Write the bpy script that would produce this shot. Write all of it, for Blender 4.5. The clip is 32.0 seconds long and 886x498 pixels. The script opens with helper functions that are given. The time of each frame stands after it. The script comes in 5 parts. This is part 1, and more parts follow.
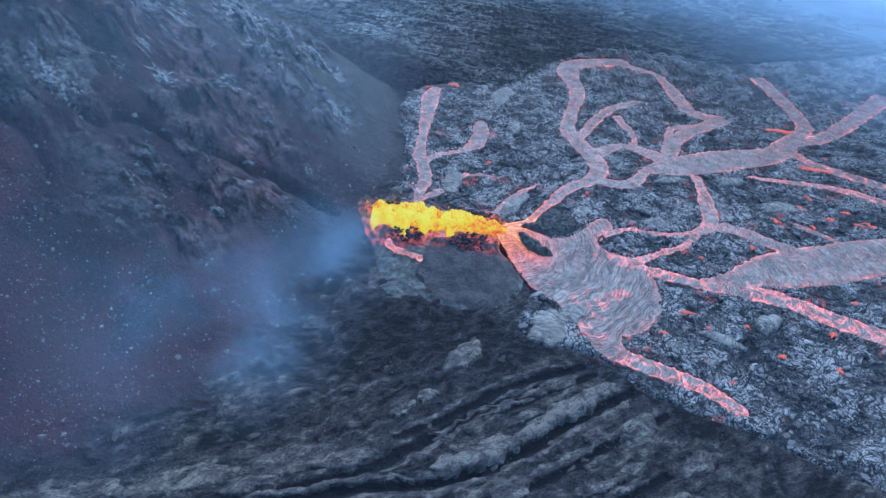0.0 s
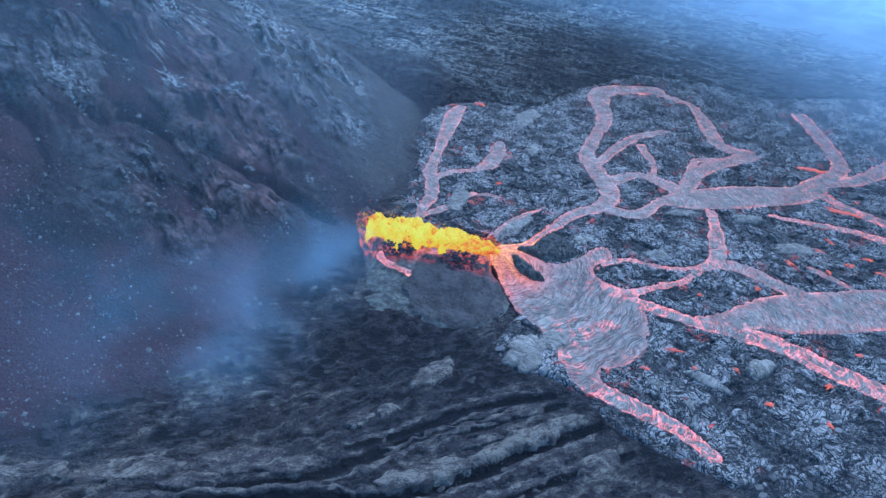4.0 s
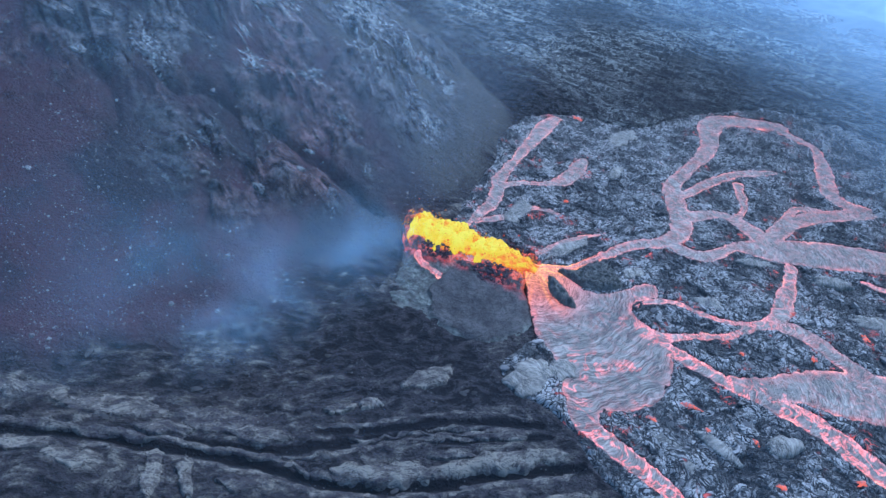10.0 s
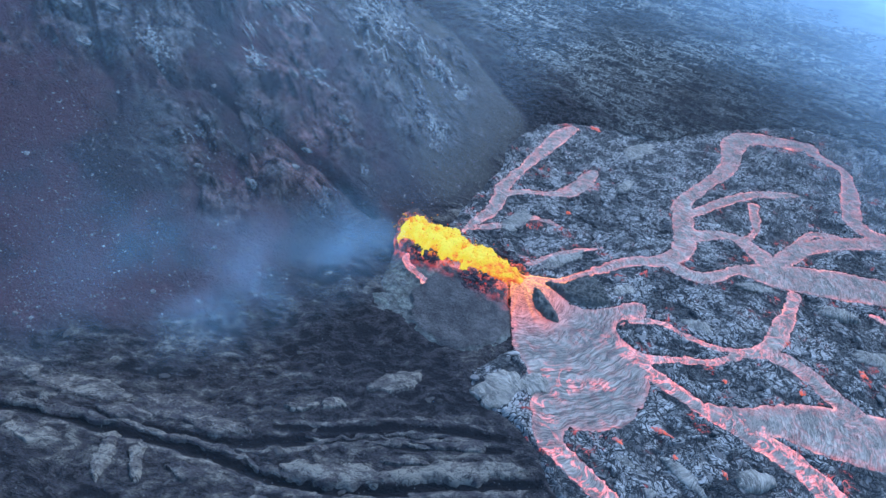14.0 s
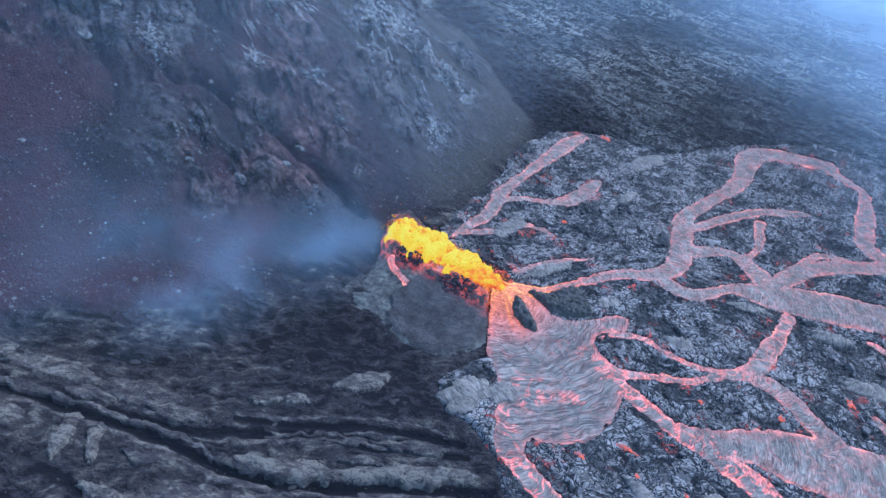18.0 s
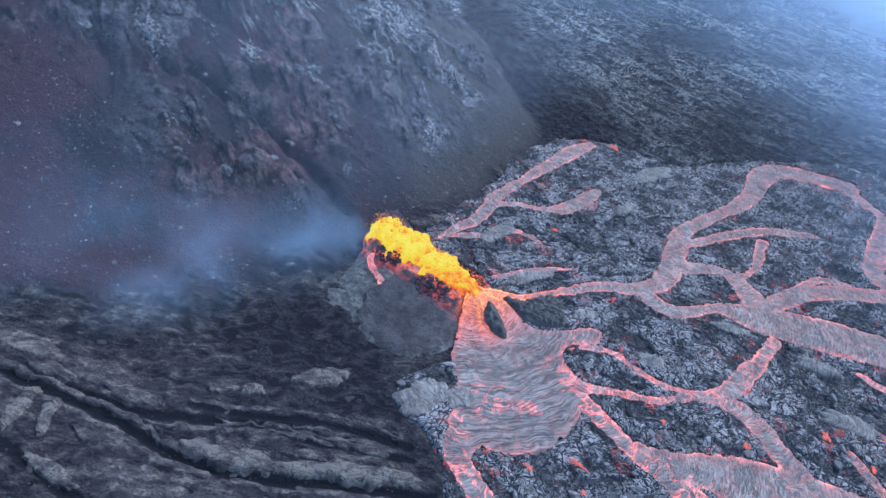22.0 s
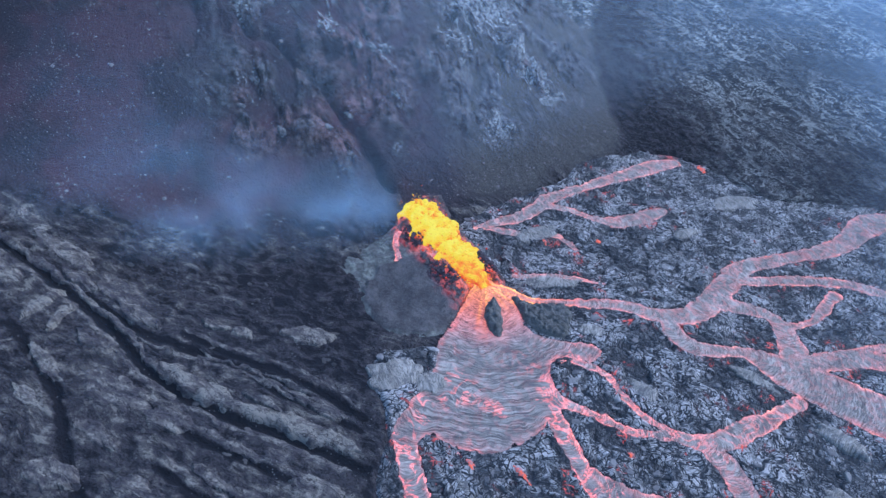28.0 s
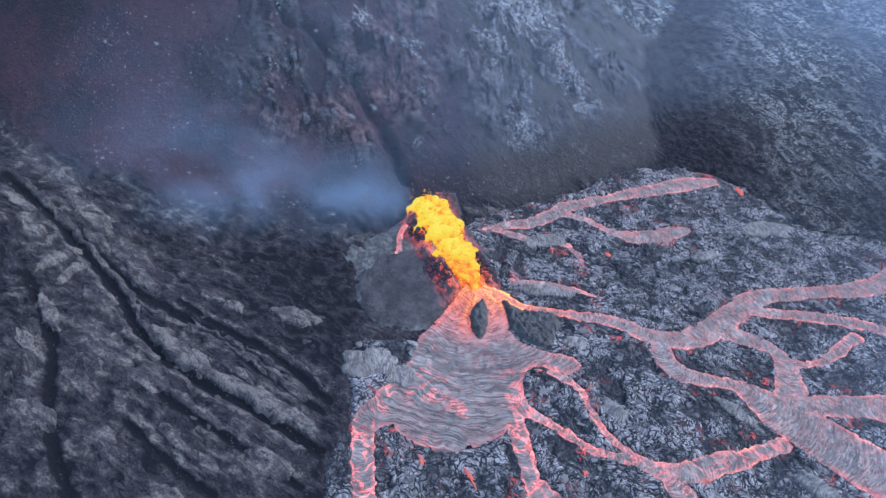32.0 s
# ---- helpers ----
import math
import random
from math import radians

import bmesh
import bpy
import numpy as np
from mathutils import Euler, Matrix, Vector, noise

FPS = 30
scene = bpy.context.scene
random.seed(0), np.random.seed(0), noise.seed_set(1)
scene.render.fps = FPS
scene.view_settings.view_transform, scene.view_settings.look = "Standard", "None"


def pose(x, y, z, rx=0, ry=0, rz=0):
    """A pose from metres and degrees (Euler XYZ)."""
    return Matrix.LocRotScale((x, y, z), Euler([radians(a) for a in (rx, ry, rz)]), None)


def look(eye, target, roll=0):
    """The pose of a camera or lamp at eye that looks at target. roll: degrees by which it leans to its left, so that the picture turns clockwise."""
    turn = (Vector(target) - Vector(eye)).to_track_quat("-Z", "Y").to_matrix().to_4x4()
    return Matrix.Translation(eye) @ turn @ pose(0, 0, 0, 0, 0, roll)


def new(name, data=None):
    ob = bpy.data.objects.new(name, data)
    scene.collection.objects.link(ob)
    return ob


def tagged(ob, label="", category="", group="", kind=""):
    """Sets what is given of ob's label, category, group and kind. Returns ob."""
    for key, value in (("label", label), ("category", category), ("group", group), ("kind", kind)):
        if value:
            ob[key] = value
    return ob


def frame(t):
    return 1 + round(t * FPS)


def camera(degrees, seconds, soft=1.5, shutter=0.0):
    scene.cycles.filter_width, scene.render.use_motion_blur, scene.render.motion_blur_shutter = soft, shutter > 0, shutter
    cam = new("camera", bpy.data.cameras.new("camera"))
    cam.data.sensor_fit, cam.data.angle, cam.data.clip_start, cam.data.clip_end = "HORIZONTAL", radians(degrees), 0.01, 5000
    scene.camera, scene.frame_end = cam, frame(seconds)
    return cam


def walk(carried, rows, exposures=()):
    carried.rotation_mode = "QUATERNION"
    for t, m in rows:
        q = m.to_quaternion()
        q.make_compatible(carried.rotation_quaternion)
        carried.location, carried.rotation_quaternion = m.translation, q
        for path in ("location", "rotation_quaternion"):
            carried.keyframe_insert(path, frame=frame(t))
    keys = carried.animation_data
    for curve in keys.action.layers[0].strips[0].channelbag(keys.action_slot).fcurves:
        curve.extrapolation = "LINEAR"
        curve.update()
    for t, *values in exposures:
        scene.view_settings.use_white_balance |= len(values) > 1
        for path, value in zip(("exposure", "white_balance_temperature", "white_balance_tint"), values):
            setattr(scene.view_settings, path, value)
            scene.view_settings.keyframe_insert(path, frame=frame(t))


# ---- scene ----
cam = camera(65.9, 32.0, soft=1.5)
METRES, EYE, TILT, LEAN, TURN = 220.0, 168.0, -39.28, 0.22, 0.0
ROWS = [
    (0.0, 0.0, 0.0, 0.0, 0.0, 0.0, -0.0),
    (0.5, 0.0132, -0.0008, -0.003, 0.76, -0.01, -0.66),
    (1.0, 0.0266, -0.0014, -0.0043, 2.04, 0.26, -1.69),
    (1.5, 0.0414, -0.0019, -0.0033, 3.35, 0.64, -2.73),
    (2.0, 0.0563, -0.0019, -0.0018, 3.96, 1.03, -3.22),
    (2.5, 0.0706, -0.0015, 0.0003, 4.2, 1.25, -3.45),
    (3.0, 0.0855, -0.0006, 0.0019, 4.24, 1.32, -3.52),
    (3.5, 0.0996, 0.0018, 0.0024, 4.49, 1.31, -3.81),
    (5.5, 0.1578, 0.0092, 0.0112, 7.2, 0.92, -6.07),
    (6.0, 0.1717, 0.0112, 0.0142, 7.88, 0.85, -6.67),
    (6.5, 0.1854, 0.0133, 0.0177, 8.85, 0.72, -7.48),
    (7.0, 0.1988, 0.0159, 0.0208, 10.04, 0.56, -8.49),
    (7.5, 0.2124, 0.0191, 0.0238, 11.28, 0.36, -9.53),
    (8.0, 0.2263, 0.0229, 0.0266, 12.46, 0.16, -10.48),
    (8.5, 0.2403, 0.0262, 0.0296, 13.59, -0.04, -11.36),
    (9.0, 0.2544, 0.0292, 0.0336, 14.73, -0.28, -12.22),
    (9.5, 0.2683, 0.0321, 0.0384, 15.9, -0.54, -13.06),
    (10.0, 0.2821, 0.0353, 0.044, 17.07, -0.79, -13.91),
    (10.5, 0.296, 0.0392, 0.0497, 18.22, -1.07, -14.74),
    (11.0, 0.3099, 0.0436, 0.0546, 19.31, -1.33, -15.48),
    (11.5, 0.3229, 0.0486, 0.0598, 20.26, -1.62, -16.17),
    (12.0, 0.3355, 0.0537, 0.0647, 20.87, -1.79, -16.59),
    (12.5, 0.3473, 0.0585, 0.0699, 21.13, -1.86, -16.78),
    (13.0, 0.3585, 0.0627, 0.0741, 21.28, -1.88, -16.9),
    (13.5, 0.3688, 0.0667, 0.0774, 21.41, -1.9, -17.02),
    (14.0, 0.3788, 0.0707, 0.0802, 21.79, -1.97, -17.26),
    (14.5, 0.3887, 0.0751, 0.0832, 22.32, -2.1, -17.6),
    (16.5, 0.4309, 0.0941, 0.098, 24.27, -2.6, -18.9),
    (17.0, 0.442, 0.0993, 0.1024, 24.73, -2.7, -19.24),
    (17.5, 0.453, 0.1045, 0.1072, 25.25, -2.83, -19.56),
    (18.0, 0.4642, 0.1093, 0.1119, 25.79, -2.97, -19.88),
    (18.5, 0.4752, 0.1146, 0.1169, 26.31, -3.1, -20.23),
    (19.0, 0.4858, 0.1199, 0.1218, 26.73, -3.2, -20.48),
    (19.5, 0.496, 0.1264, 0.1258, 27.01, -3.26, -20.72),
    (20.0, 0.5067, 0.1333, 0.13, 27.37, -3.36, -20.97),
    (20.5, 0.5188, 0.1416, 0.1338, 27.93, -3.54, -21.31),
    (21.0, 0.5324, 0.1503, 0.1385, 28.73, -3.84, -21.81),
    (21.5, 0.5473, 0.1578, 0.1464, 29.64, -4.21, -22.3),
    (22.0, 0.5619, 0.1644, 0.1555, 30.57, -4.55, -22.83),
    (22.5, 0.577, 0.1719, 0.1643, 31.54, -4.91, -23.37),
    (23.0, 0.5921, 0.181, 0.1723, 32.64, -5.34, -24.0),
    (23.5, 0.6076, 0.1906, 0.1797, 33.8, -5.82, -24.61),
    (24.0, 0.6227, 0.2004, 0.1869, 35.07, -6.35, -25.29),
    (24.5, 0.6381, 0.2113, 0.1936, 36.77, -7.06, -26.14),
    (25.0, 0.6532, 0.2224, 0.1996, 38.87, -7.94, -27.18),
    (25.5, 0.6673, 0.2336, 0.2062, 41.1, -8.99, -28.29),
    (27.5, 0.7205, 0.2826, 0.2313, 45.64, -11.18, -30.3),
    (28.0, 0.7307, 0.2944, 0.2383, 46.81, -11.81, -30.84),
    (28.5, 0.7407, 0.3068, 0.244, 48.37, -12.63, -31.48),
    (29.0, 0.7505, 0.3195, 0.2517, 49.95, -13.52, -32.08),
    (29.5, 0.7601, 0.3312, 0.2603, 51.43, -14.38, -32.66),
    (30.0, 0.7705, 0.3428, 0.2707, 52.87, -15.21, -33.16),
    (30.5, 0.7808, 0.354, 0.2827, 53.87, -15.82, -33.51),
    (31.0, 0.7922, 0.3653, 0.2942, 54.59, -16.18, -33.72),
    (31.5, 0.8025, 0.3757, 0.3066, 55.64, -16.77, -34.07),
    (32.0, 0.8134, 0.3871, 0.3191, 57.06, -17.53, -34.49),
]
EXPOSURES = [(0.0, 1.12, 4600, 4), (3.0, 1.12, 4350, 3), (9.0, 1.24, 4600, 5), (14.0, 1.3, 4600, 3), (18.0, 1.2, 4850, 10), (23.0, 1.2, 5100, 12), (25.5, 1.26, 4700, 8), (28.0, 1.24, 4850, 12), (32.0, 1.22, 5300, 16)]
walk(cam, [(t, pose(0, 0, EYE, TILT, LEAN, TURN) @ pose(METRES * x, METRES * y, METRES * z, 90 + pitch, roll, yaw)) for t, x, y, z, yaw, pitch, roll in ROWS], EXPOSURES)

# ---- light and sky ----
SUN_AZ, SUN_EL = 20.0, 46.0          # soft light through high cloud
world = bpy.data.worlds.new("sky")
scene.world = world
world.use_nodes = True
wn = world.node_tree.nodes
sky = wn.new("ShaderNodeTexSky")
sky.sky_type, sky.sun_disc = "NISHITA", False
sky.sun_elevation, sky.sun_rotation = radians(SUN_EL), radians(SUN_AZ)
sky.air_density, sky.dust_density, sky.ozone_density = 1.6, 1.0, 3.0
wn["Background"].inputs["Strength"].default_value = 0.12
world.node_tree.links.new(sky.outputs[0], wn["Background"].inputs["Color"])
sun_data = bpy.data.lights.new("sun", "SUN")
sun_data.energy, sun_data.angle, sun_data.color = 1.4, radians(16), (1.0, 0.96, 0.92)
sun = new("sun", sun_data)
a = radians(SUN_AZ)
sun.matrix_world = look((0, 0, 500), (-500 * math.sin(a) * math.cos(radians(SUN_EL)), -500 * math.cos(a) * math.cos(radians(SUN_EL)), 500 - 500 * math.sin(radians(SUN_EL))))


# ---- noise ----
def lattice(ix, iy, seed):
    h = (ix.astype(np.int64) * 374761393 + iy.astype(np.int64) * 668265263 + seed * 1442695041) & 0xFFFFFFFF
    h = ((h ^ (h >> 13)) * 1274126177) & 0xFFFFFFFF
    h = ((h ^ (h >> 16)) * 2246822519) & 0xFFFFFFFF
    return ((h ^ (h >> 15)) & 0xFFFFFF) / float(0xFFFFFF)


def grain(x, y, seed=0):
    """Gradient noise, about -1 to 1."""
    ix, iy = np.floor(x), np.floor(y)
    fx, fy = x - ix, y - iy
    u, v = fx * fx * fx * (fx * (fx * 6 - 15) + 10), fy * fy * fy * (fy * (fy * 6 - 15) + 10)
    out = 0
    for dx in (0, 1):
        for dy in (0, 1):
            ang = lattice(ix + dx, iy + dy, seed) * 2 * np.pi
            g = np.cos(ang) * (fx - dx) + np.sin(ang) * (fy - dy)
            out = out + g * (u if dx else 1 - u) * (v if dy else 1 - v)
    return out * 1.5


def fbm(x, y, octaves=4, seed=0, gain=0.5):
    s, amp, tot = 0, 1.0, 0
    for o in range(octaves):
        s, tot = s + amp * grain(x * 2 ** o, y * 2 ** o, seed + o * 17), tot + amp
        amp *= gain
    return s / tot


def ridged(x, y, octaves=4, seed=0, gain=0.5):
    s, amp, tot = 0, 1.0, 0
    for o in range(octaves):
        s, tot = s + amp * (1 - 2 * np.abs(grain(x * 2 ** o, y * 2 ** o, seed + o * 31))), tot + amp
        amp *= gain
    return s / tot


def plates(x, y, seed=0):
    """Cells: distance to the nearest joint, a random number of the cell, and the offset from its middle."""
    ix, iy = np.floor(x), np.floor(y)
    f1, f2 = np.full(x.shape, 9.0), np.full(x.shape, 9.0)
    rid, ox, oy = np.zeros(x.shape), np.zeros(x.shape), np.zeros(x.shape)
    for dx in (-1, 0, 1):
        for dy in (-1, 0, 1):
            cx, cy = ix + dx, iy + dy
            px, py = cx + lattice(cx, cy, seed), cy + lattice(cx, cy, seed + 5)
            d = np.hypot(x - px, y - py)
            near = d < f1
            f2 = np.where(near, f1, np.minimum(f2, d))
            f1 = np.where(near, d, f1)
            rid = np.where(near, lattice(cx, cy, seed + 9), rid)
            ox, oy = np.where(near, x - px, ox), np.where(near, y - py, oy)
    return f2 - f1, rid, ox, oy


def step(a, b, v):
    t = np.clip((v - a) / (b - a), 0, 1)
    return t * t * (3 - 2 * t)


# ---- curves in the plan ----
def smooth_line(pts, spacing=3.0, closed=False):
    """Catmull-Rom through the rows of pts."""
    p = np.array(pts, float)
    p = np.vstack([p[-1], p, p[0], p[1]]) if closed else np.vstack([2 * p[0] - p[1], p, 2 * p[-1] - p[-2]])
    out = []
    for i in range(1, len(p) - 2):
        n = max(2, int(np.hypot(*(p[i + 1] - p[i])[:2]) / spacing))
        for k in range(n):
            t = k / n
            out.append(0.5 * (2 * p[i] + (p[i + 1] - p[i - 1]) * t + (2 * p[i - 1] - 5 * p[i] + 4 * p[i + 1] - p[i + 2]) * t * t
                              + (3 * p[i] - p[i - 1] - 3 * p[i + 1] + p[i + 2]) * t ** 3))
    if not closed:
        out.append(p[-2])
    return np.array(out)


def line_distance(x, y, line):
    """Distance to a line in the plan, minus its half width where the line has a third column; and the way along it."""
    best, along, run = np.full(x.shape, 1e9), np.zeros(x.shape), 0.0
    wide = line.shape[1] > 2
    for a, b in zip(line[:-1], line[1:]):
        d = b[:2] - a[:2]
        n = max(np.hypot(*d), 1e-6)
        t = np.clip(((x - a[0]) * d[0] + (y - a[1]) * d[1]) / (n * n), 0, 1)
        r = np.hypot(x - a[0] - t * d[0], y - a[1] - t * d[1])
        if wide:
            r = r - (a[2] + t * (b[2] - a[2]))
        near = r < best
        best, along = np.where(near, r, best), np.where(near, run + t * n, along)
        run += n
    return best, along


def inside(x, y, line):
    """Signed distance to a closed outline, positive inside."""
    ring = np.vstack([line, line[:1]])
    d, _ = line_distance(x, y, ring[:, :2])
    odd = np.zeros(x.shape, bool)
    for a, b in zip(ring[:-1], ring[1:]):
        if a[1] == b[1]:
            continue
        cross = (a[1] > y) != (b[1] > y)
        odd ^= cross & (x < (b[0] - a[0]) * (y - a[1]) / (b[1] - a[1]) + a[0])
    return np.where(odd, d, -d)


# ---- the plan ----
CHANNELS = {
    "north": [(25, 208.3, 1.6), (28.5, 211.4, 2), (33, 215, 2), (37.8, 221.9, 1.8), (42.5, 227, 2.6), (46.8, 232.5, 3.2), (51.5, 239, 3.4), (57.5, 243, 3.9), (64, 247.3, 4.6), (68.5, 256.5, 5.2), (69, 265, 5.6), (66.5, 276, 5.4), (63.5, 288, 5.6), (61, 299, 4.8), (64.3, 313.5, 4.2), (68.5, 327.5, 3.8), (72.8, 342, 4.8), (74, 358, 5.5), (72.5, 377, 7.5), (79, 389, 7.5), (95.4, 395, 7), (109, 398, 5.5)],
    "east": [(64, 248, 3), (68, 246.5, 4), (73.5, 244.3, 4.2), (80, 245, 4.3), (84.5, 250.3, 3.4), (88.6, 256.2, 3), (93, 260, 4), (99, 262, 7), (107, 265.5, 9.5), (117, 270, 10.5), (131, 276.5, 11), (146, 282, 10), (160, 287, 8), (172, 296, 5)],
    "loop": [(67.5, 268, 4), (72, 274.5, 4.6), (77, 279, 4.2), (83, 283.5, 3.4), (89, 282.5, 4.4), (95.7, 277.5, 5.5), (103, 271, 6.5)],
    "upper_left": [(-12, 224, 1.2), (-10.9, 230, 2.3), (-9.3, 239, 3.2), (-8.3, 249, 3.7), (-11, 262, 3.6), (-10.6, 275, 2.9), (-9.8, 289, 3), (-8.6, 303, 3.6), (-7.6, 318, 4.8), (-6.5, 332, 5), (-4.5, 340, 3.5)],
    "upper_left_branch": [(-8.5, 259, 2.2), (-3, 266.3, 2.3), (3, 269.8, 1.6), (9, 273, 2.6), (14.3, 278.5, 4.6), (17, 287, 4.8), (18, 297, 4.6), (18.5, 303, 2.6)],
    "upper_left_low": [(-10, 228, 2), (0, 238, 2.2), (9, 250, 2), (19, 250, 1.6)],
    "short": [(19, 219, 1.2), (28, 233, 1.5), (40, 243, 1.2)],
    "red": [(69, 189, 3.4), (73, 187.2, 3.4), (77.6, 185.6, 3.4), (84.5, 183.5, 3), (91.5, 181.2, 2.8), (98, 180, 3.2), (109.7, 178.6, 4.3), (121, 175, 5), (142, 163, 5), (165, 150, 5)],
    "broad": [(93, 183, 1.6), (100, 184.4, 3), (107, 186, 5), (117, 190, 8.5), (129, 193.5, 11.5), (144, 198, 12.5), (177, 208, 12), (225, 214, 13)],
    "thin": [(62, 206.5, 1.6), (68, 210, 1.5), (72.5, 211, 1.3), (78.8, 209.8, 1.2), (85, 209, 1.3), (91.9, 209.4, 1.4), (97.5, 211.5, 1.8)],
    "low_loop": [(66, 191.5, 2.4), (72, 192.3, 2.2), (77, 195.5, 1.7), (83, 198.2, 1.6), (88.8, 200.6, 1.6), (93.5, 204.5, 1.8), (99.5, 211.3, 2.3), (104.5, 215.5, 3)],
    "link": [(104, 215, 3), (108, 221.5, 4), (109, 230, 4.2), (111, 240, 3.8), (111.5, 247, 2.6), (112.5, 256, 3)],
    "tongue": [(50, 149, 2.4), (54, 146, 3.2), (58.5, 144.8, 3.8), (64, 142.3, 3.8), (72, 139.8, 3.5), (80.7, 135.8, 3.4), (89, 128.5, 2.6)],
    "far_bend": [(106, 397, 4), (116, 388, 3.5), (125.5, 382, 2.6), (128, 373, 3.4), (130, 354, 5), (131, 339, 5), (133.5, 329, 5), (139, 325, 5), (147, 324, 5)],
    "far_link": [(148, 323.5, 5), (135.5, 314, 5), (124.5, 306, 5), (116.5, 298, 5), (111, 287, 3.8), (106.5, 276, 3.5)],
    "far_arm": [(189, 385, 5), (192, 350, 5), (189, 318, 5), (167, 296, 5)],
    "far_braid": [(166, 294, 4), (181, 277, 4), (206, 260, 4.5), (240, 245, 5)],
    "far_braid_low": [(140, 262, 2), (158, 260, 2.5), (178, 257, 3), (200, 245, 3)],
    "far_braid_top": [(170, 298, 4), (201, 313, 5), (258, 366, 6)],
    "far_spur": [(145, 224, 2), (158, 214, 2), (172, 200, 2.5)],
    "link_low": [(104, 216, 2.6), (109.5, 217, 4), (117, 216, 4), (128, 209, 4.5), (138, 203, 5)],
    "middle": [(66, 291, 3), (69, 297, 3.2), (73.5, 306, 3.4), (80, 317, 3.4), (89, 328.5, 3.4), (98, 335, 3), (106.5, 340.5, 2)],
    "hook": [(88.5, 281, 2.6), (93.4, 294, 1.9), (91.8, 307, 2.6), (90, 318, 2.8)],
    "east_arm": [(104, 276, 3), (110, 294, 2.6), (116, 309, 2.2), (126, 313, 1.8)],
}
FAN = [(21, 207), (20, 199.6), (24, 191), (29, 180.5), (33, 174), (40, 166.5), (44.3, 157.5), (47.5, 150), (52.4, 145), (58, 148), (57.5, 152.5), (62, 155.5), (67, 158), (71.3, 162.3), (75.5, 171), (75.5, 179.5), (73.5, 186), (69, 193), (65, 195), (58.6, 198.5), (57.5, 203), (62, 207.5), (65.5, 212), (65, 217.5), (60, 216.5), (55, 211.5), (49, 206), (41, 204.2), (33, 206.5), (28.4, 208.8)]
FIELD = [(-17, 217), (-20, 251), (-19, 277), (-24, 300), (-14, 343), (14, 354), (36, 356), (56, 383), (97, 420), (132, 424), (170, 410), (222, 420), (290, 440), (420, 470), (520, 300), (420, 120),
         (250, 70), (150, 82), (119, 99), (102, 110), (90, 119), (76, 125), (62, 130), (56, 135), (50, 142), (38, 147), (30, 147), (23, 156), (23, 163), (29, 175), (25, 190), (20, 200), (2, 208)]
CONE = [(-31, 221), (-33, 208), (-27, 195), (-24, 182), (-23, 168), (-8, 166), (9, 163), (20, 165), (28, 179), (20, 199), (25, 208), (19, 215), (-3, 218), (-20, 219)]
FISSURE = [(-26, 205), (19, 202)]
LEVEES = [
    ([(-92, 62), (-70, 71), (-47, 81), (-23, 90), (-2, 94.5), (15, 103), (36, 118), (56, 132)], 1.6, 1.6),
    ([(-16, 105), (0, 116), (19, 130), (42, 140)], 1.0, 0.9),
    ([(-45, 86), (-26, 93), (-10, 103), (10, 121), (28, 130)], 1.2, 1.0),
    ([(-37, 65), (-18, 69), (2, 70), (28, 67), (60, 72)], 1.3, 1.1),
    ([(-5, 84), (16, 92), (30, 101), (44, 109.4), (55, 118), (65, 124)], 1.0, 0.9),
    ([(5.7, 117), (19.7, 122), (32.4, 130), (46, 137)], 0.8, 0.7),
    ([(24, 84), (33, 88), (47, 95), (58, 101)], 0.9, 0.8),
]
SLABS = [(-25, 98.5, 9.5, 3.0, 27, 0.9), (-38, 75, 7.5, 2.6, -58, 0.7), (-32, 79, 7, 2.4, -48, 0.7), (-62, 87, 15, 4.5, 27, 0.5), (-80, 81, 11, 3.6, 22, 0.6), (-37, 97, 13, 5, 18, 0.35),
         (0, 84, 12, 6, 25, 0.5), (7, 103, 5, 3.2, 35, 1.0), (16, 93, 8, 4.5, 30, 0.7), (5, 141, 9, 4.2, 48, 0.6), (-12, 118, 5, 1.7, 48, 0.7), (-5, 124, 4.5, 2.4, 35, 0.6), (33, 131, 10, 1.8, 34, 0.5),
         (55, 118, 8, 4.5, 35, 0.5), (42, 114, 6, 2.6, 38, 0.5), (38, 96, 7, 2.6, 30, 0.5), (-16, 71, 10, 2.2, 8, 0.5), (18, 63, 8, 4.5, 40, 0.6), (-6, 64, 7, 2.5, 20, 0.4), (-55, 70, 8, 3, 25, 0.5), (48, 102, 9, 2.0, 30, 0.5),
         (12, 76, 9, 2.6, 25, 0.4), (34, 80, 9, 4, 25, 0.4), (56, 92, 9, 3.2, 30, 0.4), (70, 108, 9, 3.5, 35, 0.4), (-70, 66, 9, 2.8, 25, 0.4), (-20, 84, 8, 2.4, 25, 0.5), (-46, 88, 8, 2.2, 24, 0.6), (-95, 72, 9, 4, 20, 0.5), (22, 118, 8, 1.6, 32, 0.6)]
ISLETS = [([(27.5, 201.5), (28.5, 197), (33, 193.4), (40.5, 193.3), (37.5, 197.3), (31.8, 201.3)], 1.5), ([(28.5, 208.2), (36, 206.5), (43, 205), (49, 207), (53.5, 211.5), (48.5, 218.5), (44, 222.5), (39.7, 221), (35, 213.5), (31.5, 210.3)], 1.6)]

